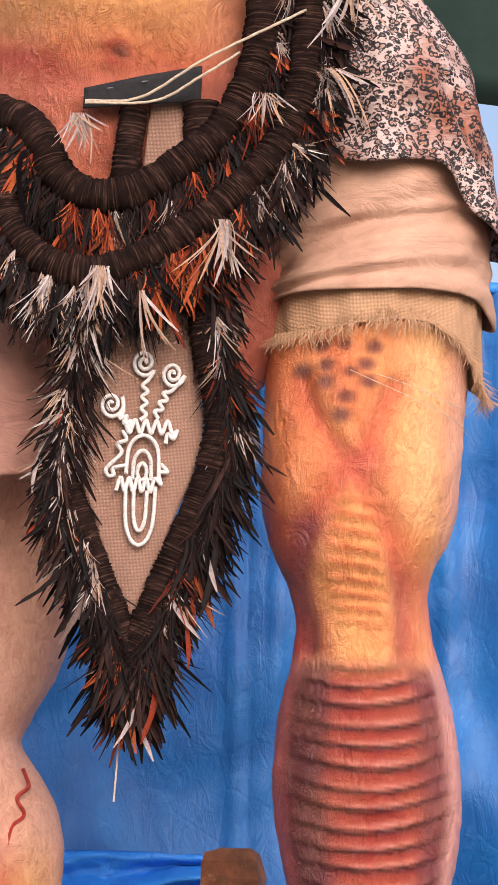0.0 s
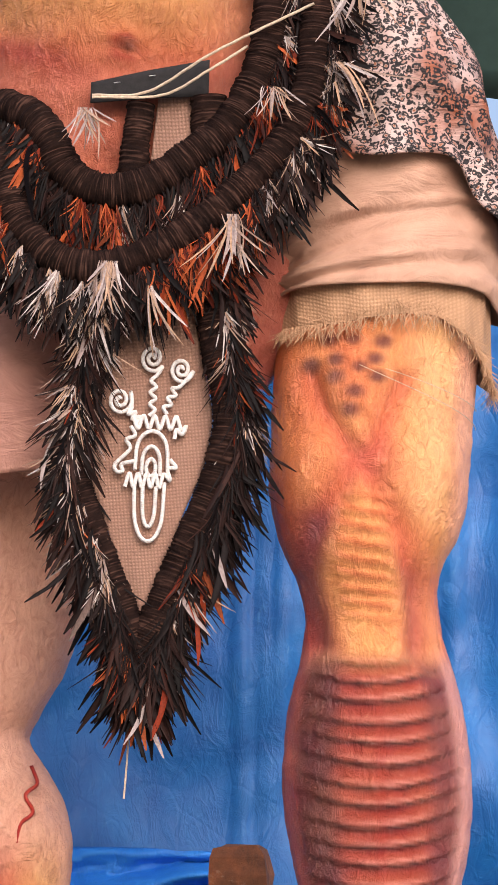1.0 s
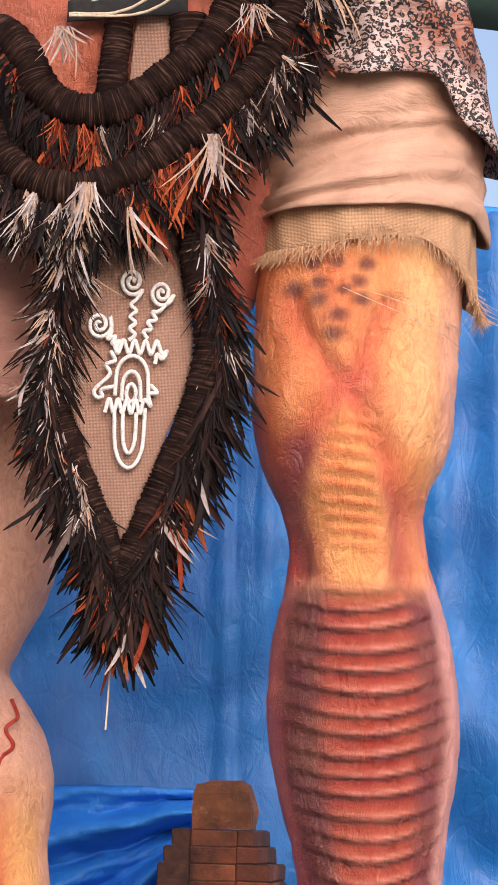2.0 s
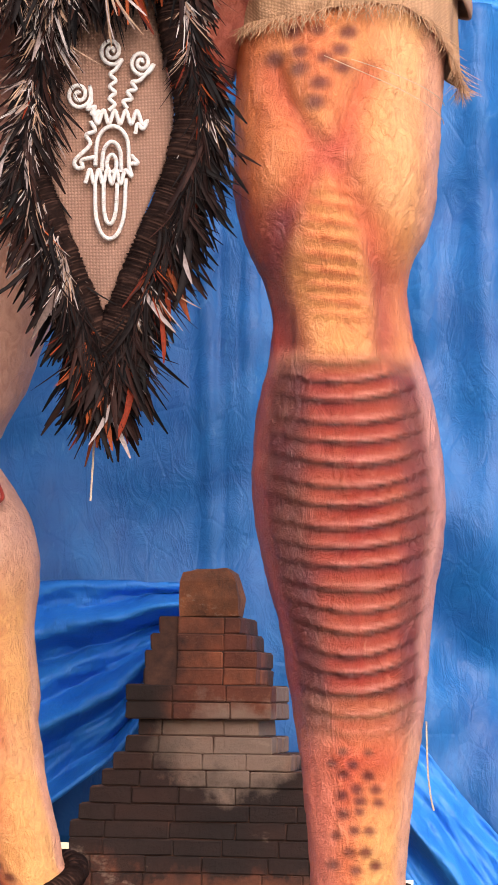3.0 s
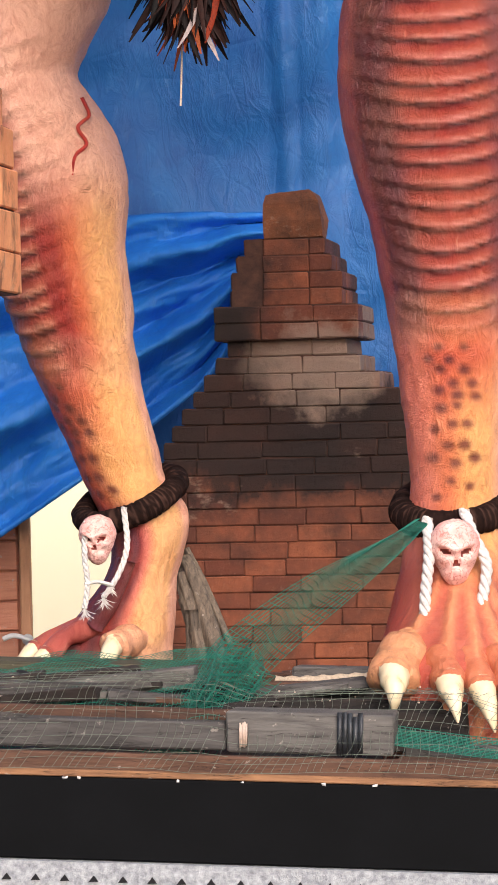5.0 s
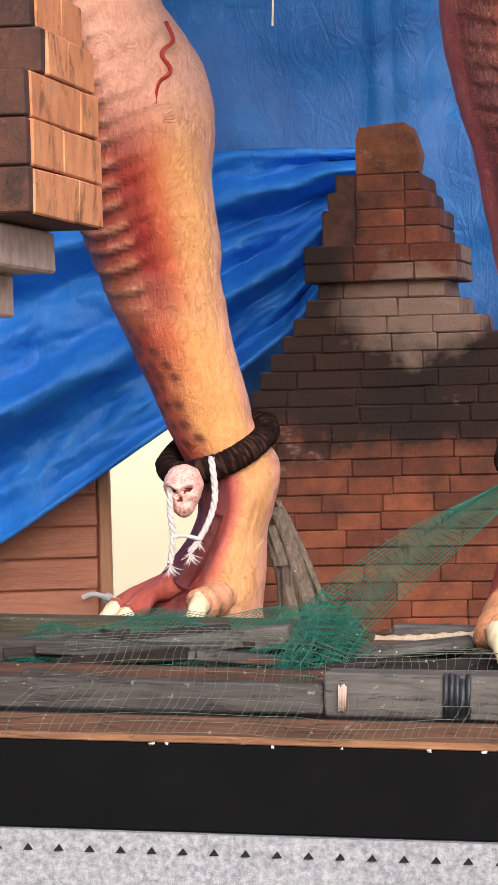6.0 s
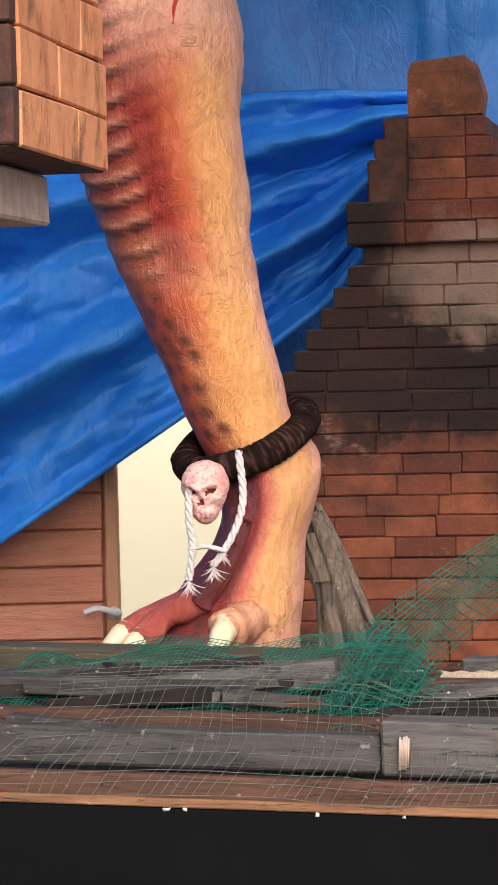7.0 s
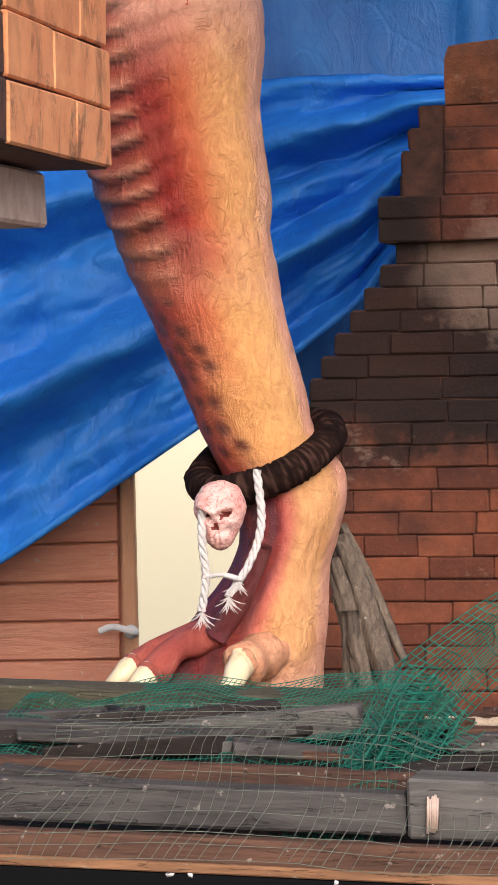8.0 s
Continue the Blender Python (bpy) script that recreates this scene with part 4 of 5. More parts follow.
# toes of the foot that faces the viewer
toe((0.375, -0.24, 1.03), (0.338, -0.33, 0.995), (0.321, -0.375, 0.958), (0.322, -0.440, 0.908), 0.050, tone(238, 170, 120), 0.62)
for x0, x1, zt, dz, dx, r in ((0.425, 0.437, 0.950, 0.056, 0.010, 0.034), (0.480, 0.503, 0.938, 0.066, 0.018, 0.032), (0.535, 0.570, 0.934, 0.086, 0.016, 0.033), (0.580, 0.626, 0.948, 0.064, 0.028, 0.028)):
    toe((x0, -0.27, 1.02), ((x0 + x1) / 2 + 0.006, -0.36, 0.988), (x1, -0.410, zt), (x1 + dx, -0.50, zt - dz), r, tone(224, 132, 92))
# the other foot points aside
toe((-0.205, 0.34, 1.02), (-0.238, 0.28, 1.018), (-0.262, 0.235, 1.005), (-0.300, 0.17, 0.930), 0.034, tone(240, 178, 136), 0.62)
for k, (dx, dz) in enumerate(((-0.10, 0.03), (-0.13, 0.01), (-0.15, -0.005), (-0.12, -0.03))):
    yb = 0.45 - 0.04 * k
    toe((-0.275, yb, 1.055), (-0.315 + dx * 0.35, yb - 0.005, 1.035), (-0.295 + dx, yb - 0.02, 0.995 + dz * 0.5), (-0.325 + dx * 1.12, yb - 0.04, 0.955 + dz * 0.4), 0.024, tone(190, 92, 82))
    blob_tube(bm, curve_pts([(-0.225, yb - 0.03, 1.20), (-0.257, yb - 0.03, 1.12), (-0.30, yb - 0.02, 1.05)], 12), [0.02] * 12, 10, PURPLE * 1.15)

# a raised vein on the calf
blob_tube(bm, curve_pts([(-0.300, 0.300, 2.245), (-0.285, 0.305, 2.205), (-0.310, 0.296, 2.178), (-0.292, 0.298, 2.140), (-0.318, 0.286, 2.112), (-0.325, 0.285, 2.07)], 40), [0.0045] * 40, 6, RED * 1.2)
bm.faces.ensure_lookup_table()
for f0, f1 in claw_faces:
    for i in range(f0, f1):
        bm.faces[i].material_index = 1
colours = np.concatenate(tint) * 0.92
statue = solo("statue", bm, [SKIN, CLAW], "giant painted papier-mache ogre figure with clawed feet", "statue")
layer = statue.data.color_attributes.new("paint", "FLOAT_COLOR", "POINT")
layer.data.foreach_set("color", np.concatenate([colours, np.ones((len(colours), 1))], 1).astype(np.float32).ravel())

# ---- clothes and ornaments ----
def tube_cloth(rows, na, wave, low, top, thick=0.006, a0=-math.pi, a1=math.pi):
    """Cloth round a limb: rows as for loft, wave(a, v) folds, low(a) and top(a) the hems."""
    rows = np.array(rows, float)
    b = bmesh.new()

    def fn(u, v):
        a = a0 + (a1 - a0) * u
        z = top(a) + (low(a) - top(a)) * v
        xc, hw, yc, hd = (float(np.interp(-z, -rows[:, 0], rows[:, c])) for c in (1, 2, 3, 4))
        g = wave(a, v)
        return (xc + (hw + g) * math.sin(a), yc - (hd + g) * math.cos(a), z)

    return sheet(b, fn, na, 70, thick)


def wrap_fold(a, v):
    """Creases that fan out from the gathered inner corner of the cloth."""
    q = a + 0.25 * math.sin(3 * v)
    phi = math.atan2(1.02 - v, 0.30 * (a + 1.75)) if a > -1.74 else 1.5
    fan = math.exp(-max(0, a + 1.2) * 0.75)
    g = (0.012 * math.sin(phi * 17 + 1.3 * math.sin(phi * 5)) + 0.006 * math.sin(phi * 37 + 2)) * (0.25 + 0.75 * fan)
    g += 0.006 * math.exp(-((v - 0.55 + 0.12 * q) / 0.03) ** 2) - 0.005 * math.exp(-((v - 0.60 + 0.12 * q) / 0.03) ** 2)
    g += 0.012 * noise.noise(Vector((a * 2.2 + v * 3, v * 4, 1))) + 0.003 * noise.noise(Vector((a * 7, v * 14, 3)))
    return g + 0.012 * math.exp(-(v - 0.95) ** 2 / 0.01)


wrap = thing("thigh_wrap", 0.45, 0.0, 3.25, "beige cotton wrap with frayed burlap hem on the thigh", "cloth")
cuff_low = lambda a: 3.228 - 0.030 * abs(math.sin(a)) ** 2 - 0.09 * max(0, math.sin(a)) ** 4 * (1 if math.cos(a) > -0.6 else 0.7) + 0.012 * math.sin(3 * a)
bm = tube_cloth([(3.7, 0.45, 0.245, 0.02, 0.215), (3.45, 0.452, 0.25, 0.02, 0.22), (3.30, 0.457, 0.243, 0.02, 0.215), (3.08, 0.466, 0.236, 0.01, 0.21)], 150,
                lambda a, v: 0.004 * math.sin(a * 7 + 3 * v) + 0.003 * math.sin(a * 19), cuff_low, lambda a: 3.36 + 0.0 * a)
part("hem", bm, BURLAP_HEM, wrap, "frayed tan burlap hem")
bm = tube_cloth([(3.75, 0.45, 0.25, 0.02, 0.22), (3.55, 0.455, 0.255, 0.02, 0.225), (3.40, 0.452, 0.262, 0.02, 0.232), (3.25, 0.457, 0.255, 0.02, 0.225)], 170,
                lambda a, v: wrap_fold(a, v),
                lambda a: 3.290 + 0.012 * math.sin(a + 0.5) - 0.05 * max(0, math.sin(a)) ** 8, lambda a: 3.66)
part("gathered_cloth", bm, CLOTH, wrap, "creased beige cotton")
bm = bmesh.new()
rng = random.Random(21)
for k in range(700):
    a = rng.uniform(-1.7, 1.7)
    z = cuff_low(a)
    x, y = 0.462 + 0.243 * math.sin(a), 0.012 - 0.216 * math.cos(a)
    up = math.exp(-((a + 0.1) / 0.45) ** 2)
    d = (rng.gauss(0, 0.35) + 0.5 * math.sin(a), -0.35 * math.cos(a) + rng.gauss(0, 0.2), -1 if rng.random() > up * 0.45 else 0.9)
    feather(bm, (x, y, z + 0.004), d, rng.uniform(0.012, 0.04), 0.0011, (rng.gauss(0, 0.4), 0, -0.3), rng)
tagged(part("frayed_threads", bm, BURLAP_HEM, wrap, "loose straw-coloured threads"), kind="stuff")
bm = bmesh.new()
for z0, z1, k in ((3.13, 3.08, 0), (3.19, 3.03, 1)):
    pts = [np.array((0.440 + 0.228 * math.sin(a), -0.01 - 0.216 * math.cos(a), z0 + (z1 - z0) * (a + 1) / 2.2 - 0.03 * math.sin(a * 1.3 + k))) for a in np.linspace(-0.2 + 0.25 * (k == 0), 1.45, 30)]
    tube(bm, pts, 0.0009, 5)
part("loose_thread", bm, TWINE, wrap, "thin loose threads across the thigh")

left_wrap = thing("thigh_wrap", -0.43, 0.08, 3.1, "mauve beige cotton wrap on the other thigh", "cloth")
bm = tube_cloth([(3.7, -0.42, 0.25, 0.06, 0.22), (3.3, -0.43, 0.245, 0.08, 0.22), (2.9, -0.42, 0.225, 0.11, 0.21), (2.8, -0.42, 0.215, 0.12, 0.20)], 130,
                lambda a, v: 0.012 * math.sin(4 * (v * 3 - 0.8 * a)) + 0.010 * noise.noise(Vector((a * 2, v * 5, 4))), lambda a: 2.86 + 0.03 * math.sin(a), lambda a: 3.62)
part("gathered_cloth", bm, CLOTH_MAUVE, left_wrap)

shawl = thing("hip_shawl", 0.5, 0.0, 3.6, "leopard print cloth draped over the hip in folds", "cloth")
bm = tube_cloth([(4.5, 0.18, 0.26, 0.0, 0.24), (4.25, 0.25, 0.24, 0.0, 0.25), (4.0, 0.33, 0.21, 0.0, 0.25), (3.81, 0.42, 0.235, 0.0, 0.255), (3.65, 0.475, 0.245, 0.01, 0.262), (3.55, 0.49, 0.24, 0.01, 0.262), (3.4, 0.50, 0.235, 0.01, 0.258)], 190,
                lambda a, v: 0.016 * math.sin(6 * (v * 2.6 + 0.55 * a) + 1.4 * math.sin(2 * a)) * smooth(0.25, 0.7, v) + 0.012 * math.sin(26 * v - 3.5 * a + 1.5 * math.sin(4 * a)) * smooth(0.4, 1, v) + 0.026 * noise.noise(Vector((a * 3, v * 6, 8))),
                lambda a: 3.575 - 0.16 * smooth(0.35, 1.0, math.sin(a)) + 0.008 * math.sin(7 * a), lambda a: 4.45)
part("printed_cloth", bm, LEOPARD, shawl)

# The apron: burlap lozenge, bound rim, white braid, feathers.
apron = thing("apron", -0.05, -0.25, 2.6, "burlap loincloth panel with dark yarn rim and feathers", "loincloth")
AY = -0.255
edge_l = curve_pts([(-0.058, AY, 3.68), (-0.085, AY, 3.40), (-0.136, AY, 3.146), (-0.158, AY, 3.00), (-0.178, AY, 2.863), (-0.160, AY, 2.805), (-0.116, AY, 2.685), (-0.058, AY, 2.53)], 60)
edge_r = curve_pts([(0.015, AY, 3.70), (0.030, AY, 3.4), (0.046, AY, 3.17), (0.062, AY, 3.08), (0.082, AY, 2.982), (0.066, AY, 2.872), (0.025, AY, 2.768), (-0.002, AY, 2.682), (-0.050, AY, 2.53)], 60)
bm = bmesh.new()
sheet(bm, lambda u, v: tuple(edge_l[min(59, int(v * 59))] * (1 - u) + edge_r[min(59, int(v * 59))] * u + np.array((0, 0.012 - 0.006 * math.sin(u * 3.14) + 0.003 * math.sin(v * 9 + u * 4), 0))), 24, 59, 0.006)
part("panel", bm, BURLAP, apron, "coarse brown burlap")
rim_l = curve_pts([(-0.095, AY, 3.66), (-0.122, AY, 3.4), (-0.170, AY - 0.01, 3.146), (-0.190, AY - 0.01, 2.985), (-0.206, AY - 0.01, 2.858), (-0.186, AY - 0.01, 2.785), (-0.144, AY - 0.01, 2.68), (-0.096, AY - 0.01, 2.57), (-0.046, AY - 0.01, 2.44)], 400)
rim_r = curve_pts([(0.050, AY, 3.68), (0.070, AY, 3.4), (0.086, AY - 0.01, 3.17), (0.104, AY - 0.01, 3.08), (0.124, AY - 0.01, 2.982), (0.104, AY - 0.01, 2.855), (0.062, AY - 0.01, 2.745), (0.030, AY - 0.01, 2.67), (-0.018, AY - 0.01, 2.54), (-0.052, AY - 0.012, 2.46)], 400)
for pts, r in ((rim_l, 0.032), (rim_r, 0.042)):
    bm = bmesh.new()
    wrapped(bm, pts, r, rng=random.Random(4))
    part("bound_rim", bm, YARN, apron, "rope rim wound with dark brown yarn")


def braid(pts, n, r=0.0044):
    b = bmesh.new()
    tube(b, [p + np.array((0, 0.0004 * math.sin(i * 1.9), 0)) for i, p in enumerate(curve_pts([(x, AY - 0.008, z) for x, z in pts], n))], lambda i, t: r * (1 + 0.06 * math.sin(i * 2.1 + t)), 8)
    return b


def spiral(cx, cz, r, turns, a0, tail):
    pts = [(cx + r * (k / 22) * math.cos(a0 + turns * 6.283 * k / 22), cz + 1.15 * r * (k / 22) * math.sin(a0 + turns * 6.283 * k / 22)) for k in range(2, 23)]
    return braid(pts + tail, 110)


def zigzag(a, b, n, w):
    d = (b[0] - a[0], b[1] - a[1])
    ln = math.hypot(*d)
    return [(a[0] + d[0] * k / n - d[1] / ln * w * (-1) ** k, a[1] + d[1] * k / n + d[0] / ln * w * (-1) ** k) for k in range(n + 1)]


for cx, cz, r, a0, tail in ((-0.050, 3.103, 0.026, 4.4, zigzag((-0.046, 3.066), (-0.048, 2.978), 7, 0.006)), (0.012, 3.080, 0.025, 4.9, zigzag((0.004, 3.046), (-0.022, 2.985), 6, 0.007)),
                            (-0.117, 3.010, 0.027, 5.6, zigzag((-0.097, 2.99), (-0.075, 2.965), 5, 0.008))):
    part("white_braid", spiral(cx, cz, r, 2.2, a0, tail), WHITE_YARN, apron, "white cotton braid sewn in a spiral")
def arch(cx, half, foot, top, n=9):
    """A rounded arch from foot to top and back; upside down when top is lower."""
    return [(cx - half * math.cos(math.pi * k / (n - 1)), foot + (top - foot) * math.sin(math.pi * k / (n - 1)) ** 0.6) for k in range(n)]


def zigzag_row(x0, x1, low, high, n):
    return [(x0 + (x1 - x0) * k / (n - 1), high if k % 2 else low) for k in range(n)]


for pts in (zigzag_row(-0.088, 0.016, 2.978, 2.950, 10) + [(0.026, 2.958), (0.018, 2.94), (0.006, 2.95), (0.002, 2.93)],
            zigzag_row(-0.100, -0.018, 2.824, 2.853, 10) + [(-0.004, 2.84), (-0.010, 2.865), (0.008, 2.868), (-0.006, 2.885)],
            [(-0.092, 2.955), (-0.082, 2.935), (-0.100, 2.925), (-0.092, 2.905), (-0.122, 2.872), (-0.118, 2.856), (-0.106, 2.858), (-0.108, 2.872), (-0.080, 2.880)],
            arch(-0.045, 0.035, 2.861, 2.945), arch(-0.046, 0.020, 2.850, 2.912),
            [(-0.046 + 0.010 * math.sin(k), 2.866 - 0.019 * math.cos(k)) for k in range(7)],
            arch(-0.048, 0.032, 2.835, 2.709), arch(-0.048, 0.014, 2.825, 2.740)):
    part("white_braid", braid(pts, 130), WHITE_YARN, apron, "white cotton braid sewn in a pattern")
fringe(apron, [np.array(p) + np.array((-0.012, 0.01, 0)) for p in rim_l[115:]], lambda s: (-0.62 + 0.25 * s, -0.1, -0.95 - 0.3 * s), 0.074, 640, 31, 0.24, 0.06)
fringe(apron, [np.array(p) + np.array((0.018, 0.01, 0)) for p in rim_r[40:]], lambda s: (0.68 - 0.42 * s, -0.1, -0.65 - 0.6 * s), 0.074, 680, 32, 0.09, 0.16)
fringe(apron, [np.array((-0.085, AY, 2.50)), np.array((-0.05, AY, 2.44)), np.array((-0.005, AY, 2.52))], lambda s: (0.25 * (s - 0.5), -0.1, -1.1), 0.085, 200, 33, 0.06, 0.25)
rng = random.Random(77)
for x, z, dx, ln, m, lb in ((0.015, 2.62, 0.35, 0.12, F_PALE, "long white feather"), (0.085, 2.74, 0.2, 0.13, F_PALE, "long white feather"), (-0.045, 2.42, -0.12, 0.15, F_PALE, "long white feather"), (-0.03, 2.42, 0.12, 0.13, F_PALE, "long white feather"),
                            (0.16, 2.98, 0.5, 0.13, F_DARK, "long black feather"), (-0.075, 2.43, -0.1, 0.17, F_DARK, "long black feather"), (0.115, 2.74, 0.15, 0.17, F_DARK, "long black feather"), (-0.235, 2.78, -0.7, 0.09, F_RUST, "long rust feather"),
                            (-0.19, 2.68, -0.3, 0.13, F_DARK, "long black feather"), (0.0, 2.46, 0.2, 0.16, F_RUST, "long rust feather"), (0.05, 2.58, 0.4, 0.12, F_RUST, "long rust feather"), (-0.24, 2.93, -0.9, 0.12, F_PALE, "long white feather")):
    bm = bmesh.new()
    feather(bm, (x, AY - 0.045, z), (dx, -0.15, -1), ln, ln * 0.055, (rng.gauss(0, 0.15), 0, -0.1), rng)
    part("long_feather", bm, m, apron, lb)
bm = bmesh.new()
tube(bm, curve_pts([(-0.072, AY, 2.33), (-0.074, AY, 2.25), (-0.078, AY, 2.165)], 10), 0.0022, 5)
part("hanging_thread", bm, TWINE, apron, "single pale thread")

# The two feathered rope garlands.
G1 = curve_pts([(-0.40, -0.20, 3.66), (-0.33, -0.26, 3.62), (-0.285, -0.29, 3.565), (-0.252, -0.30, 3.498), (-0.181, -0.31, 3.455), (-0.084, -0.31, 3.467), (0.024, -0.31, 3.54), (0.106, -0.30, 3.625), (0.164, -0.29, 3.754), (0.184, -0.27, 3.92), (0.19, -0.25, 4.15)], 520)
G2 = curve_pts([(-0.43, -0.22, 3.60), (-0.376, -0.28, 3.474), (-0.348, -0.30, 3.388), (-0.271, -0.32, 3.304), (-0.161, -0.33, 3.284), (-0.030, -0.33, 3.339), (0.088, -0.33, 3.43), (0.206, -0.32, 3.559), (0.263, -0.31, 3.687), (0.278, -0.30, 3.839), (0.285, -0.29, 4.0), (0.29, -0.27, 4.2)], 600)
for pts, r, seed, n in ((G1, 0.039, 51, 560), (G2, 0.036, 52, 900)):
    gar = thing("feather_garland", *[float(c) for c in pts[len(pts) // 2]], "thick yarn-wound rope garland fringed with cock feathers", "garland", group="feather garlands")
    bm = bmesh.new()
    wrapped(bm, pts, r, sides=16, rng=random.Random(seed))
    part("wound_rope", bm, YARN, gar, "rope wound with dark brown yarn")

    def away(s, pts=pts):
        i = min(int(s * (len(pts) - 1)), len(pts) - 2)
        d = pts[i + 1] - pts[i]
        o = Vector((d[2], 0, -d[0])).normalized()
        return o + Vector((0, -0.1, -0.35))

    base = [p + np.array(away(i / (len(pts) - 1))) * r * 0.7 * np.array((1, 0, 1)) + np.array((0, 0.025, 0)) for i, p in enumerate(pts)]
    fringe(gar, base, away, 0.075, n, seed, 0.17, 0.26)
rng = random.Random(91)
for x, z, dx, dz, ln, n in ((0.11, 3.40, 0.1, -1, 0.10, 9), (-0.15, 3.29, 0.05, -1, 0.085, 12), (0.19, 3.68, 0.05, -0.6, 0.06, 10), (0.33, 3.74, 0.75, -0.55, 0.11, 3), (0.355, 3.93, 0.25, -1, 0.11, 4), (-0.21, 3.62, 0.2, -0.8, 0.07, 12), (0.31, 4.0, 0.3, 0.3, 0.08, 8), (-0.06, 3.24, 0.1, -1, 0.11, 3)):
    bm = bmesh.new()
    for _ in range(n * 2):
        feather(bm, (x + rng.gauss(0, 0.010), -0.37, z), (dx + rng.gauss(0, 0.28), -0.3, dz + rng.gauss(0, 0.2)), ln * rng.uniform(0.6, 1.2), ln * rng.uniform(0.018, 0.05), (rng.gauss(0, 0.2), 0, -0.35), rng)
    part("feather_tuft", bm, F_PALE, gar, "tuft of white feathers")

bm = bmesh.new()
sheet(bm, lambda u, v: (-0.205 + 0.255 * u, -0.283 + 0.02 * abs(u - 0.5), 3.700 + 0.06 * u - (0.045 + 0.035 * u) * v), 20, 5, 0.006)
belt = thing("belt", -0.1, -0.28, 3.68, "black felt waistband with staples and pale twine", "belt")
part("band", bm, FELT, belt, "black felt band")
for pts in ([(-0.20, 3.662), (-0.08, 3.675), (0.06, 3.76), (0.27, 3.875)], [(-0.20, 3.658), (-0.05, 3.668), (0.05, 3.72), (0.13, 3.775)]):
    bm = bmesh.new()
    tube(bm, curve_pts([(x, -0.34 if x > 0 else -0.31, z) for x, z in pts], 40), lambda i, t: 0.0032 * (1 + 0.15 * math.sin(i * 1.7 + t)), 7)
    part("twine", bm, TWINE, belt, "twisted pale twine")
for x, z in ((-0.08, 3.715), (-0.155, 3.697)):
    bm = bmesh.new()
    tube(bm, [np.array((x, -0.288, z)), np.array((x + 0.014, -0.288, z + 0.002))], 0.0012, 5)
    part("staple", bm, METAL, belt, "small steel staple")


# Anklets with skulls.
def anklet(cx, cy, cz, rx, ry, r, tilt_x, tilt_y, seed):
    a = thing("anklet", cx, cy, cz, "dark yarn-wound ring round the ankle", "anklet", group="anklets")
    pts = [np.array((cx + rx * math.cos(t), cy + ry * math.sin(t), cz + tilt_x * math.cos(t) + tilt_y * math.sin(t))) for t in np.linspace(0, 2 * math.pi, 150, endpoint=False)]
    b = bmesh.new()
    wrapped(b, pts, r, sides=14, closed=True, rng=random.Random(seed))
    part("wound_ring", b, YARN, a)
    return a


def skull(x, y, z, w, turn, ropes, thin=0.0065):
    b = bmesh.new()
    bmesh.ops.create_uvsphere(b, u_segments=64, v_segments=48, radius=0.5)
    def socket(px, pz):
        """1 inside the slanting eye holes and the split nose hole."""
        e = max(math.exp(-(((px - ex) / 0.125) ** 2 + ((pz + 0.10 - 0.42 * (abs(px) - 0.19)) / 0.062) ** 2) ** 1.6) for ex in (-0.19, 0.19))
        n = math.exp(-(((abs(px) - 0.030) / 0.034) ** 2 + ((pz + 0.31 + 0.5 * abs(px)) / 0.085) ** 2) ** 1.6)
        return e, n

    for v in b.verts:
        p = v.co.copy()
        k = float(smooth(0.02, -0.42, p.z))
        p.x *= 1.0 - 0.34 * k
        p.y *= 0.92 - 0.16 * k
        p.z = p.z * 1.04 - 0.26 * k * (1 if p.y < 0.15 else 0.2)
        if p.y < 0:
            e, n = socket(p.x, p.z)
            p.y += 0.20 * e + 0.13 * n
            p.y -= 0.085 * math.exp(-((p.z - 0.005 - 0.42 * (abs(p.x) - 0.19)) / 0.05) ** 2) * math.exp(-(p.x / 0.36) ** 4)
            p.y -= 0.075 * math.exp(-((abs(p.x) - 0.27) / 0.09) ** 2 - ((p.z + 0.26) / 0.06) ** 2)
            p.y += 0.06 * math.exp(-((abs(p.x) - 0.26) / 0.07) ** 2 - ((p.z + 0.44) / 0.08) ** 2)
            if -0.66 < p.z < -0.44:
                p.y -= 0.045 * abs(math.cos(p.x * 30)) - (0.07 if -0.565 < p.z < -0.54 else 0.0)
        p += p.normalized() * (0.022 * noise.noise(p * 6) + 0.012 * noise.noise(p * 17))
        v.co = p
    b.normal_update()
    for f in b.faces:
        c = f.calc_center_median()
        if c.y < -0.05 and max(socket(c.x, c.z)) > 0.45:
            f.material_index = 1
    b.transform(pose(x, y, z, 0, 0, turn) @ Matrix.Scale(w, 4))
    pend = thing("skull_pendant", x, y, z, "small pink-stained skull on white cords at the ankle", "ornament", group="skull pendants")
    part("skull", b, [BONE, SOCKET], pend)
    for pts in ropes:
        line = curve_pts(pts, 46)
        cord = None
        for ph in (0, 2.1, 4.2):
            b = bmesh.new()
            tube(b, [p + thin * np.array((math.cos(ph + i * 0.55), math.sin(ph + i * 0.55), 0)) for i, p in enumerate(line)], thin, 7)
            made = part("cord" if cord is None else "strand", b, WHITE_YARN, cord or pend, "twisted white cotton cord" if cord is None else "")
            cord = cord or made
        b = bmesh.new()
        q = random.Random(len(pts))
        for _ in range(26):
            feather(b, line[-1], (q.gauss(0, 0.3), q.gauss(0, 0.3), -1), q.uniform(0.012, 0.03), 0.0012, (0, 0, 0), q)
        part("frayed_end", b, WHITE_YARN, cord)


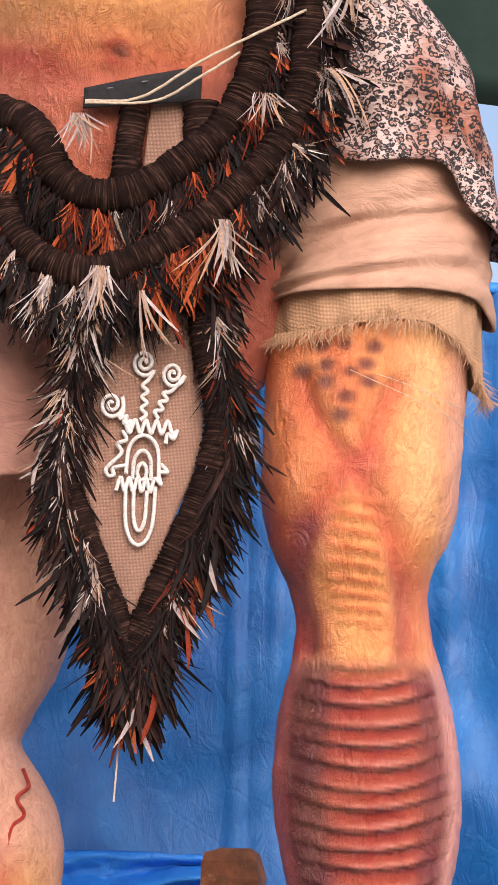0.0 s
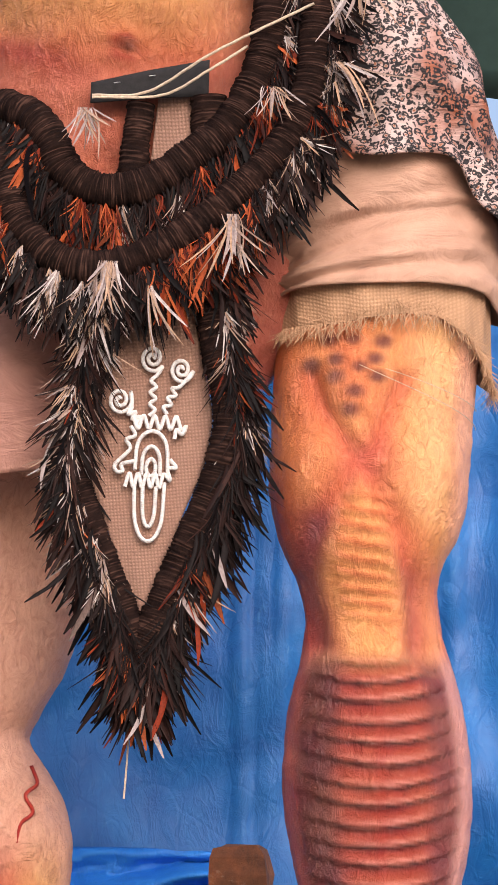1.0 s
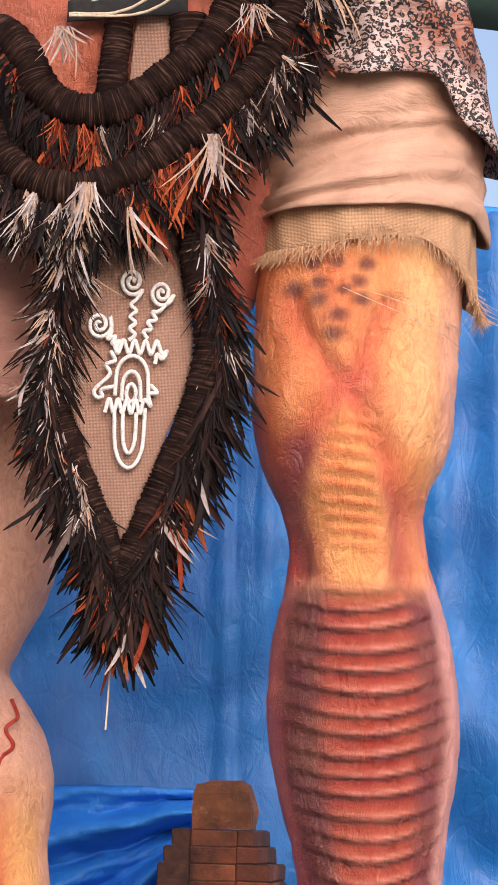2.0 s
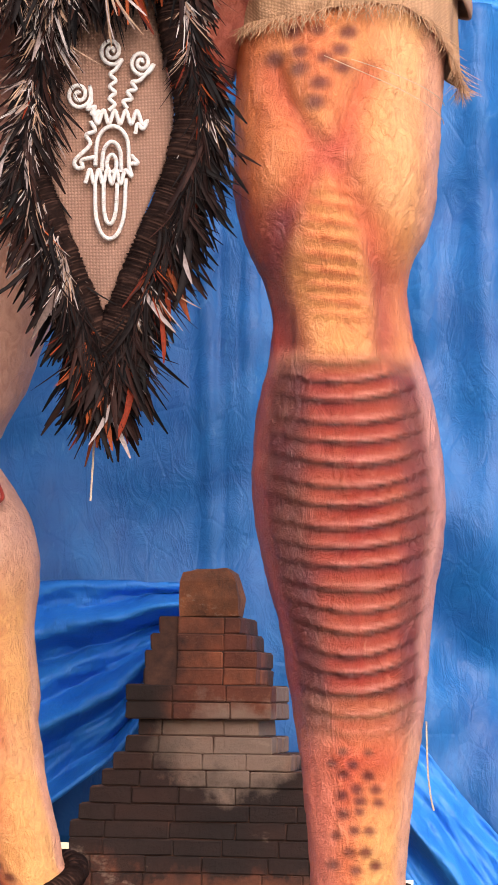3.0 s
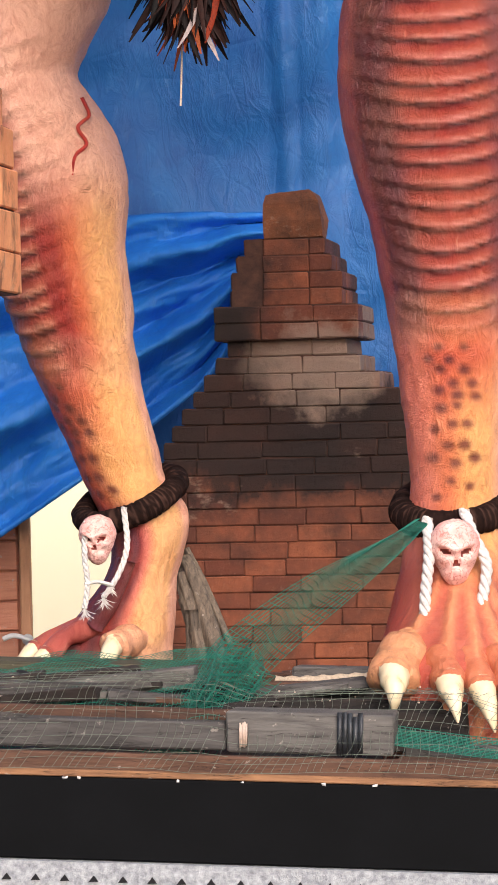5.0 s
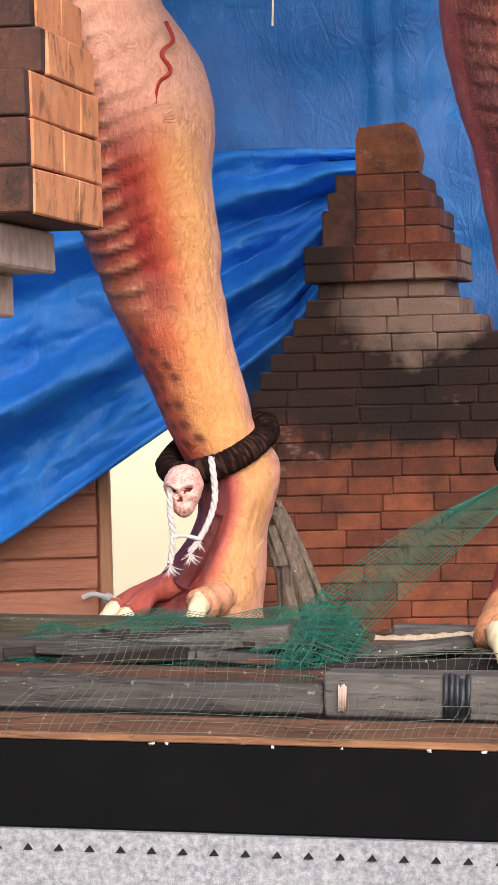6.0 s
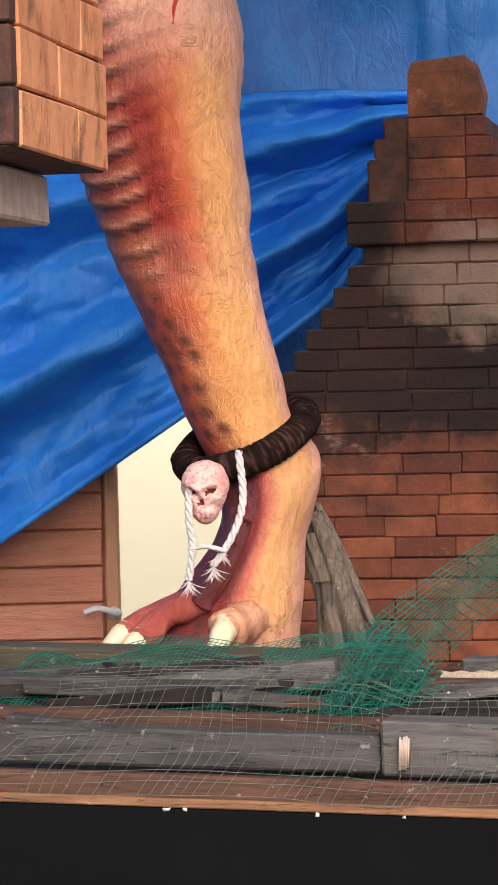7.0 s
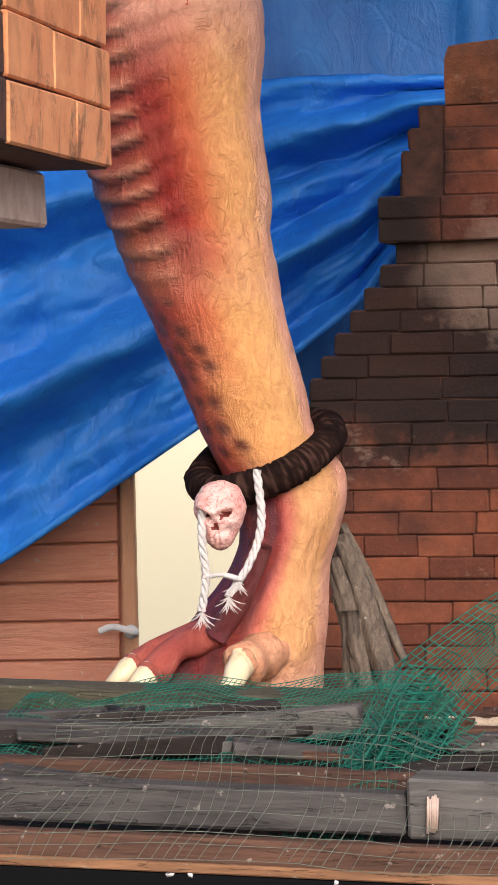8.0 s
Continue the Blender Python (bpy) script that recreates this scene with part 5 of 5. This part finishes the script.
anklet(0.494, -0.01, 1.318, 0.114, 0.128, 0.031, 0.012, 0.038, 61)
anklet(-0.216, 0.44, 1.335, 0.108, 0.118, 0.028, 0.038, 0.036, 62)
skull(0.473, -0.205, 1.236, 0.108, 0, [[(0.420, -0.17, 1.295), (0.418, -0.22, 1.22), (0.408, -0.235, 1.14), (0.402, -0.24, 1.065)], [(0.497, -0.17, 1.31), (0.515, -0.20, 1.255), (0.538, -0.215, 1.20), (0.530, -0.23, 1.14), (0.516, -0.245, 1.085)]])
skull(-0.287, 0.245, 1.262, 0.086, -14, [[(-0.313, 0.235, 1.292), (-0.316, 0.215, 1.216), (-0.311, 0.215, 1.155), (-0.319, 0.215, 1.10)], [(-0.228, 0.30, 1.320), (-0.222, 0.27, 1.236), (-0.241, 0.235, 1.175), (-0.276, 0.225, 1.123)], [(-0.313, 0.215, 1.155), (-0.286, 0.213, 1.158), (-0.259, 0.22, 1.150)]], 0.0038)

bm = bmesh.new()
tube(bm, curve_pts([(0.645, 0.03, 1.72), (0.648, 0.02, 1.62), (0.655, 0.02, 1.56), (0.662, 0.02, 1.53)], 14), 0.0022, 5)
solo("loose_string", bm, TWINE, "thin pale string hanging beside the shin", "string")

# ---- platform ----
TURN = -10.0
plat = thing("platform", 0.0, -0.62, 0.0, "raised wooden platform of stacked planks with a black front board", "platform", TURN, 1.9)
rng = random.Random(13)


def plank(name, x0, x1, y0, y1, z0, z1, m, label="", wear=0.003, bevel=0.004):
    b = bmesh.new()
    block(b, x0, x1, y0, y1, z0, z1, wear, bevel, rng)
    return part(name, b, m, plat, label, True, False)


plank("front_board", -1.3, 1.6, -0.012, 0.012, 0.640, 0.802, BLACK_BOARD, "black painted front board", 0.0, 0.003)
plank("front_strip", -1.3, 1.6, 0.0, 0.05, 0.8035, 0.848, WOOD_RED, "raw brown timber strip")
plank("edge_batten", -1.3, 1.6, -0.010, -0.002, 0.8035, 0.817, WOOD_ORANGE, "thin orange-brown batten", 0.0015, 0.002)
plank("plank", -1.3, -0.062, 0.060, 0.120, 0.853, 0.912, WOOD_GREY, "weathered dark grey beam", 0.004)
plank("plank", -0.056, 0.275, 0.052, 0.150, 0.856, 0.935, WOOD_PALE, "pale weathered beam end", 0.004)
plank("plank", 0.280, 1.6, 0.062, 0.120, 0.820, 0.846, WOOD_RED, "brown plank edge", 0.003)
plank("plank", 0.290, 1.6, 0.130, 0.190, 0.800, 0.868, WOOD_GREY, "weathered grey plank", 0.004)
plank("plank", -1.3, 0.05, 0.150, 0.205, 0.860, 0.926, WOOD_RED, "brown plank edge", 0.003)
plank("plank", -1.3, -0.30, 0.300, 0.345, 0.84, 0.955, WOOD_GREY, "weathered grey plank", 0.006)
plank("plank", -0.29, 0.01, 0.345, 0.385, 0.84, 0.945, WOOD_DARK, "dark rotten plank", 0.006)
plank("plank", -1.3, -0.06, 0.52, 0.60, 0.86, 0.984, MOSSY, "mossy board under the net", 0.006)
plank("plank", 0.02, 0.34, 0.46, 0.56, 0.86, 0.984, WOOD_PALE, "pale weathered plank with dried mortar", 0.007)
plank("plank", 0.00, 0.40, 0.30, 0.36, 0.83, 0.935, WOOD_DARK, "dark plank", 0.006)
plank("plank", 0.62, 1.6, 0.42, 0.56, 0.82, 0.925, WOOD_GREY, "weathered grey plank", 0.006)
plank("deck", -1.3, 1.6, 0.055, 1.55, 0.70, 0.786, WOOD_DARK, "dark plank deck")
for x in (-0.55, 0.35, 1.3):
    for y in (0.15, 1.4):
        plank("post", x - 0.05, x + 0.05, y - 0.05, y + 0.05, 0.0, 0.70, WOOD_DARK, "timber post")
for x, y, z, w, h, m in ((-0.030, 0.047, 0.862, 0.016, 0.050, STONE_PALE), (0.165, 0.047, 0.846, 0.052, 0.088, TAPE)):
    b = bmesh.new()
    for k in range(5):
        block(b, x + w * k / 5, x + w * (k + 0.9) / 5, y - 0.004, y + 0.004, z + rng.uniform(0, 0.006), z + h + rng.uniform(-0.006, 0.004), 0.0005, 0, rng)
    part("tape_binding", b, m, plat, "strips of tape bound round the plank", True)
for i in range(16):
    b = bmesh.new()
    x = rng.uniform(-0.6, 1.2)
    block(b, x, x + rng.uniform(0.003, 0.011), -0.0135, -0.0095, 0.799, 0.804, 0.002, 0, rng)
    part("plaster_drop", b, WHITE_PAINT, plat, "dried white drip", True)

bm = bmesh.new()
block(bm, -2.2, 2.2, -0.03, 0.30, 0.0, 0.638)
plinth = thing("plinth", 0.0, -0.62, 0.0, "speckled grey stone plinth with triangular vents", "plinth", TURN, 1.9)
part("course", bm, GREY_STONE, plinth, "", True, False)
vent = bmesh.new()
vs = [vent.verts.new(p) for p in ((-0.009, -0.003, 0), (0.010, -0.003, 0.001), (0.001, -0.003, 0.013), (-0.009, 0.003, 0), (0.010, 0.003, 0.001), (0.001, 0.003, 0.013))]
for f in ((0, 1, 2), (5, 4, 3), (0, 3, 4, 1), (1, 4, 5, 2), (2, 5, 3, 0)):
    vent.faces.new([vs[i] for i in f])
vent_mesh = mesh_of("vent", vent, DARK, False)
for i in range(44):
    ob = new("vent", vent_mesh)
    ob.parent = plinth
    ob.matrix_basis = pose(-1.3 + i * 0.0585, -0.031, 0.600)

# Broken offcuts lying askew on the stack.
rng = random.Random(71)
SPLINTERS = [(rng.uniform(-0.62, 0.30), rng.uniform(-0.36, -0.10), 0.0, rng.uniform(0.08, 0.30), rng.uniform(0.015, 0.04), rng.uniform(0.008, 0.022), rng.uniform(-24, 14), rng.uniform(-7, 7), rng.choice((WOOD_DARK, WOOD_DARK, WOOD_GREY, WOOD_PALE, WOOD_RED))) for _ in range(22)]
SPLINTERS = [(x, y, 0.945 + 0.12 * (y + 0.36), *rest) for x, y, _, *rest in SPLINTERS]
for x, y, z, w, d, h, rz, ry, m in ((-0.32, -0.22, 0.958, 0.50, 0.03, 0.040, -10, -5, WOOD_PALE), (-0.40, -0.30, 0.950, 0.26, 0.05, 0.022, -16, -4, WOOD_DARK), (-0.16, -0.34, 0.945, 0.20, 0.04, 0.020, 6, 5, WOOD_GREY), (-0.50, -0.42, 0.925, 0.18, 0.035, 0.018, -22, 3, WOOD_GREY), (0.16, -0.30, 0.955, 0.24, 0.05, 0.020, 4, -3, WOOD_GREY),
                                    (0.02, -0.42, 0.930, 0.14, 0.03, 0.016, 18, -6, WOOD_DARK), (0.72, -0.35, 0.885, 0.26, 0.05, 0.022, -8, 2, WOOD_DARK), (-0.30, -0.18, 0.985, 0.22, 0.04, 0.016, 12, -3, WOOD_DARK), *SPLINTERS):
    b = bmesh.new()
    block(b, -w / 2, w / 2, -d / 2, d / 2, -h / 2, h / 2, min(0.005, 0.25 * h), 0.002, rng)
    b.transform(pose(x, y, z, 0, ry, rz))
    solo("offcut", b, m, "broken weathered board lying askew on the planks", "board", "broken boards", smooth=False)

# Cables and debris on the deck.
for pts in ([(-0.3, 0.1, 0.95), (-0.12, -0.05, 0.965), (0.02, -0.12, 0.935), (0.2, -0.2, 0.925), (0.34, -0.18, 0.96)], [(0.0, -0.05, 1.0), (0.1, -0.15, 0.945), (0.25, -0.25, 0.94), (0.33, -0.1, 1.0)], [(-0.45, -0.1, 0.985), (-0.38, -0.2, 0.97), (-0.33, -0.28, 0.94), (-0.28, -0.3, 0.95)],
            [(0.66, 0.2, 0.97), (0.74, 0.1, 1.0), (0.86, 0.05, 0.985), (1.0, -0.1, 0.93)], [(0.60, -0.1, 0.90), (0.75, -0.2, 0.93), (0.95, -0.3, 0.90)]):
    bm = bmesh.new()
    tube(bm, curve_pts(pts, 40), lambda i, t: 0.007 * (1 + 0.25 * math.sin(i * 0.9 + t)), 8)
    solo("cable", bm, CABLE, "slack black cable lying on the planks", "cable", "cables")
bm = bmesh.new()
tube(bm, curve_pts([(0.02, -0.18, 0.965), (0.15, -0.2, 0.962), (0.3, -0.22, 0.968), (0.42, -0.22, 0.965)], 60), lambda i, t: 0.009 * (1 + 0.2 * math.sin(i * 1.3 + t)), 8)
solo("rope", bm, TWINE, "pale frayed rope lying across the planks", "rope")
bm = bmesh.new()
rng = random.Random(40)
for _ in range(110):
    x = rng.uniform(-0.6, 1.1)
    bmesh.ops.create_icosphere(bm, subdivisions=1, radius=rng.uniform(0.0010, 0.0028), matrix=pose(x, -0.40 - 0.17 * x + rng.uniform(0, 0.30), 0.95 + rng.uniform(-0.02, 0.01) - 0.06 * (x > 0.5)))
solo("rubble", bm, STONE_PALE, "crumbs of mortar and gravel on the planks", "rubble", kind="stuff")

# Split sticks that prop the heel.
for x0, y0, z0, x1, y1, z1, r in ((-0.090, 0.56, 1.212, 0.008, 0.46, 0.990, 0.008), (-0.098, 0.54, 1.190, -0.010, 0.42, 0.935, 0.019), (-0.108, 0.52, 1.155, -0.050, 0.42, 0.930, 0.013), (-0.106, 0.50, 1.10, -0.072, 0.44, 0.960, 0.006), (-0.082, 0.47, 1.075, -0.076, 0.45, 0.80, 0.014)):
    bm = bmesh.new()
    pts = curve_pts([(x0, y0, z0), ((x0 + x1) / 2 + 0.004, (y0 + y1) / 2, (z0 + z1) / 2), (x1, y1, z1)], 24)
    tube(bm, pts, lambda i, t: r * (1 + 0.22 * math.sin(2 * t + i * 0.2) + 0.16 * math.sin(5 * t) + 0.08 * math.sin(9 * t + i)), 20)
    solo("prop_stick", bm, WOOD_STICK, "split weathered stick propping the heel", "stick", "prop sticks")


# Nets.
def net_low(u, v):
    x = -0.63 + 1.75 * u
    ease = 0.030 * math.sin(7 * u + 2 * v) + 0.02 * noise.noise(Vector((u * 6, v * 3, 2)))
    y = -0.64 - 0.176 * x + 0.36 * v ** 1.3
    z = 0.815 + 0.135 * min(1, v * 1.7) ** 0.8 + 0.012 * abs(math.sin(9 * u)) - 0.0226 * x + 0.03 * v * (u < 0.32) - 0.035 * (u > 0.62) * v
    return (x + ease + 0.2 * v - 0.08 * v * v + 0.012 * noise.noise(Vector((u * 20, v * 5, 6))), y, z + 0.006 * noise.noise(Vector((u * 15, v * 8, 3))))


bm = bmesh.new()
grid_net(bm, net_low, 96, 22, 0.00055, 0.18, random.Random(2))
solo("spread_net", bm, NET_PALE, "faded nylon net spread over the planks", "net", "nets")


def net_rise(u, v):
    w = float(np.interp(u, (0, 0.3, 0.5, 0.75, 1), (0.085, 0.05, 0.085, 0.06, 0.015)))
    x = float(np.interp(u, (0, 0.3, 0.55, 1), (-0.16, -0.07, 0.03, 0.40)))
    z = float(np.interp(u, (0, 0.3, 0.55, 1), (0.80, 0.92, 1.03, 1.30)))
    return (x + w * (v - 0.5) * 1.1 + 0.008 * math.sin(9 * u + 7 * v), -0.42 + 0.14 * u + 0.02 * math.sin(13 * v + 5 * u), z - w * (v - 0.5) * 1.0 + 0.01 * math.sin(11 * u))


bm = bmesh.new()
grid_net(bm, net_rise, 70, 20, 0.0010, 0.03, random.Random(6))
solo("gathered_net", bm, NET, "green nylon net gathered and drawn up to the ankle", "net", "nets")


def net_bunch(u, v):
    x, y, z = net_rise(0.56 * u, v)
    return (x + 0.012 * math.sin(17 * v + 9 * u) + 0.02 * (1 - u), y - 0.02 - 0.02 * math.sin(9 * v), z + 0.01 * math.sin(13 * u + 4 * v))


for k in (0, 1):
    bm = bmesh.new()
    grid_net(bm, lambda u, v: tuple(np.array(net_bunch(u, v)) + np.array((0.012 * k, -0.012 * k, -0.01 * k))), 34, 14, 0.0009, 0.08, random.Random(30 + k))
    solo("gathered_net", bm, NET, "thick bunch of green net where it is tied", "net", "nets")


def net_left(u, v):
    x = -0.66 + 0.62 * u
    ripple = 0.010 * math.sin(14 * u + 3 * v) + 0.014 * noise.noise(Vector((u * 7, v * 5, 4)))
    return (x + 0.10 * v + 0.5 * ripple, -0.50 - 0.176 * x + 0.46 * v, 0.868 + 0.138 * v ** 0.55 + 0.012 * u + ripple)


bm = bmesh.new()
grid_net(bm, net_left, 78, 34, 0.00075, 0.05, random.Random(9))
solo("gathered_net", bm, NET, "green net bunched along the plank edge", "net", "nets")


def net_toes(u, v):
    x = 0.30 + 0.6 * u
    return (x, -0.55 - 0.15 * x + 0.1 * v, 0.865 + 0.03 * v - 0.045 * math.sin(u * 2.2))


bm = bmesh.new()
grid_net(bm, net_toes, 60, 14, 0.0011, 0.03, random.Random(10))
solo("gathered_net", bm, NET, "green net lying under the claws", "net", "nets")


def net_far(u, v):
    return (0.64 + 0.7 * u, 1.25 + 0.05 * math.sin(4 * u), 0.80 + 0.42 * v - 0.1 * u)


bm = bmesh.new()
grid_net(bm, net_far, 34, 20, 0.0011, 0.03, random.Random(12))
solo("hanging_net", bm, NET_PALE, "pale net hanging behind the platform", "net", "nets")


# A crumpled water bottle.
bottle = thing("bottle", 0.62, -0.70, 0.90, "crumpled clear plastic water bottle lying on its side", "bottle")
prof = [(0.0, 0.012), (0.006, 0.030), (0.02, 0.036), (0.05, 0.037), (0.06, 0.033), (0.07, 0.037), (0.10, 0.036), (0.11, 0.032), (0.12, 0.037), (0.15, 0.035), (0.175, 0.022), (0.19, 0.013), (0.205, 0.013)]
for shrink, nm, mt, lb in ((1.0, "shell", PLASTIC, ""),):
    bm = bmesh.new()
    pr = lathe_rows([(-a, b) for a, b in prof], 60)
    rings = []
    for k, (s, r) in enumerate(pr):
        ring = []
        for j in range(32):
            t = 2 * math.pi * j / 32
            q = r * (1 + 0.22 * noise.noise(Vector((math.cos(t) * 1.6, math.sin(t) * 1.6, -s * 26))) + 0.07 * noise.noise(Vector((math.cos(t) * 4, math.sin(t) * 4, -s * 70))))
            ring.append(bm.verts.new((0.60 - s, -0.735 + q * math.cos(t) - 0.25 * -s, 0.894 + q * math.sin(t))))
        rings.append(ring)
    for p, q in zip(rings[:-1], rings[1:]):
        for j in range(32):
            bm.faces.new((p[j], p[(j + 1) % 32], q[(j + 1) % 32], q[j]))
    bm.faces.new(rings[0][::-1])
    bm.faces.new(rings[-1])
    bmesh.ops.solidify(bm, geom=list(bm.faces), thickness=0.0015)
    part(nm, bm, mt, bottle, lb)
bm = bmesh.new()
bmesh.ops.create_cone(bm, cap_ends=True, segments=18, radius1=0.0145, radius2=0.0145, depth=0.016, matrix=pose(0.81, -0.79, 0.894, 0, 90))
part("cap", bm, WHITE_PAINT, bottle, "white screw cap")

# ---- brick gate ----
BRICKS = {}


def brick_mesh(w, d, h, m, seed):
    key = (round(w, 3), round(d, 3), round(h, 3), m.name, seed)
    if key not in BRICKS:
        b = bmesh.new()
        block(b, -w / 2, w / 2, -d / 2, d / 2, -h / 2, h / 2, 0.0018, 0.003, random.Random(seed * 17 + int(w * 1000)))
        BRICKS[key] = mesh_of("brick", b, m, False)
    return BRICKS[key]


def lay(parent, x0, x1, y, d, z, h, m, seed, rng, turn=0, gap=0.0012):
    ob = new("brick", brick_mesh(round(x1 - x0 - gap, 3), d, h - gap, m, seed))
    ob.parent = parent
    ob.matrix_basis = pose((x0 + x1) / 2, y + d / 2 + rng.uniform(-0.003, 0.002), z + h / 2, 0, 0, turn)


gate = thing("brick_gate", 0.20, 1.10, 0.0, "stepped old red brick gate pillar with soot and lime stains", "gate", -10)
GX = 0.20
H = 0.0425
# from the top course down: left edge, right edge, setback of the front
steps = [(0.065, 0.272, 0.03), (0.046, 0.290, 0.02), (0.031, 0.315, 0.015), (0.031, 0.315, 0.01), (-0.010, 0.356, 0.0), (-0.010, 0.356, 0.0), (0.020, 0.322, 0.03), (-0.012, 0.356, 0.02), (-0.040, 0.404, 0.02), (-0.07, 0.453, 0.02), (-0.10, 0.49, 0.02), (-0.125, 0.52, 0.02)]
steps += [(-0.15, 0.54, 0.02)] * 4 + [(-0.165, 0.56, 0.02)] * 12
core = bmesh.new()
rng = random.Random(19)
z = 1.966
for k, (a, b, s) in enumerate(steps):
    z -= H
    a, b = (a - GX) * 1.01, (b - GX) * 1.01
    block(core, a + 0.006, b - 0.006, s + 0.006, 0.34, z - 0.001, z + H + 0.001)
    cuts = [a]
    mid = (0.232 - GX) if k < 8 else (0.19 - GX) + 0.06 * (k % 2)
    if k < 4:
        cuts += [0.113 - GX, mid]
    elif k < 6:
        cuts += [0.108 - GX, mid + 0.01 * k - 0.03]
    else:
        x = a + rng.uniform(0.05, 0.12)
        while x < b - 0.05:
            cuts.append(x)
            x += rng.uniform(0.10, 0.19)
    cuts.append(b)
    for p, q in zip(cuts[:-1], cuts[1:]):
        lay(gate, p, q, s + (0.012 if k < 4 and p == cuts[0] else 0), 0.09, z, H, BRICK, rng.randrange(4), rng)
    # the flank that faces the yard
    ends = [s + 0.092, s + 0.21, 0.34] if k % 2 else [s + 0.092, 0.34]
    for p, q in zip(ends[:-1], ends[1:]):
        ob = new("brick", brick_mesh(round(q - p - 0.0025, 3), 0.08, H - 0.0025, BRICK_PALE if k in (4, 5, 7) else BRICK, rng.randrange(3)))
        ob.parent = gate
        ob.matrix_basis = pose(b - 0.04, (p + q) / 2, z + H / 2, 0, 0, 90)
block(core, -0.36, 0.36, 0.03, 0.34, 0.0, z)
tagged(part("core", core, MORTAR, gate, "dark mortar and rubble core", True, False), kind="stuff")
bm = bmesh.new()
x0, x1 = 0.113 - GX, 0.262 - GX
vs = []
for zz, ins in ((1.966, 0.0), (2.01, -0.001), (2.055, 0.003), (2.075, 0.012), (2.086, 0.030)):
    vs.append([bm.verts.new((px + ins * sx + rng.uniform(-0.007, 0.007), py + ins * sy + rng.uniform(-0.006, 0.006), zz + rng.uniform(-0.006, 0.006))) for px, py, sx, sy in ((x0, 0.03, 1, 1), (x1, 0.03, -1, 1), (x1, 0.16, -1, -1), (x0, 0.16, 1, -1))])
for p, q in zip(vs[:-1], vs[1:]):
    for j in range(4):
        bm.faces.new((p[j], p[(j + 1) % 4], q[(j + 1) % 4], q[j]))
bm.faces.new(vs[-1])
part("cap_stone", bm, BRICK_CAP, gate, "worn rounded top brick with pale mortar", True, False)

# ---- the nearer pillar ----
pillar = thing("brick_pillar", -0.520, -0.80, 0.0, "stepped orange brick pillar with overhanging courses", "pillar", -9)
rng = random.Random(29)
core = bmesh.new()
HB = 0.0865
z = 1.783
rows = [(0.0, 0.0, 0.64, BRICK_SUNLIT), (0.0, 0.0, 0.64, BRICK_SUNLIT), (0.0, 0.0, 0.62, BRICK_SUNLIT), (0.0, 0.13, 0.60, BRICK_SUNLIT), (-0.02, 0.14, 0.58, BRICK_SUNLIT), (-0.05, 0.16, 0.56, BRICK_SUNLIT)]
for k, (xr, y0, y1, m) in enumerate(rows):
    zz = z + k * HB
    block(core, -0.55, xr - 0.008, y0 + 0.012, y1 - 0.006, zz, zz + HB)
    cut = (0.42, 0.30, 0.46, 0.36, 0.4, 0.3)[k]
    for p, q in ((y0 + 0.045, cut), (cut, y1)):
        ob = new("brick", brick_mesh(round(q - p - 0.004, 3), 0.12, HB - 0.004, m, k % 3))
        ob.parent = pillar
        ob.matrix_basis = pose(xr - 0.06 + rng.uniform(-0.002, 0.002), (p + q) / 2, zz + HB / 2, 0, 0, 90)
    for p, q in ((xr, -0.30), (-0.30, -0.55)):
        lay(pillar, q, p, y0, 0.042, zz, HB, BRICK_SHADED, k % 3, rng, 0, 0.004)
for k, (xr, y0, y1) in enumerate(((-0.085, 0.08, 0.58), (-0.16, 0.16, 0.52), (-0.20, 0.2, 0.5))):
    b = bmesh.new()
    block(b, -0.5, xr, y0, y1, z - (k + 1) * HB, z - k * HB - 0.003, 0.003, 0.005, rng)
    part("stone_course", b, STONE_PALE, pillar, "pale limestone course", True, False)
block(core, -0.5, -0.22, 0.22, 0.48, 0.0, z - 2.9 * HB)
part("core", core, MORTAR, pillar, "mortar core", True, False)
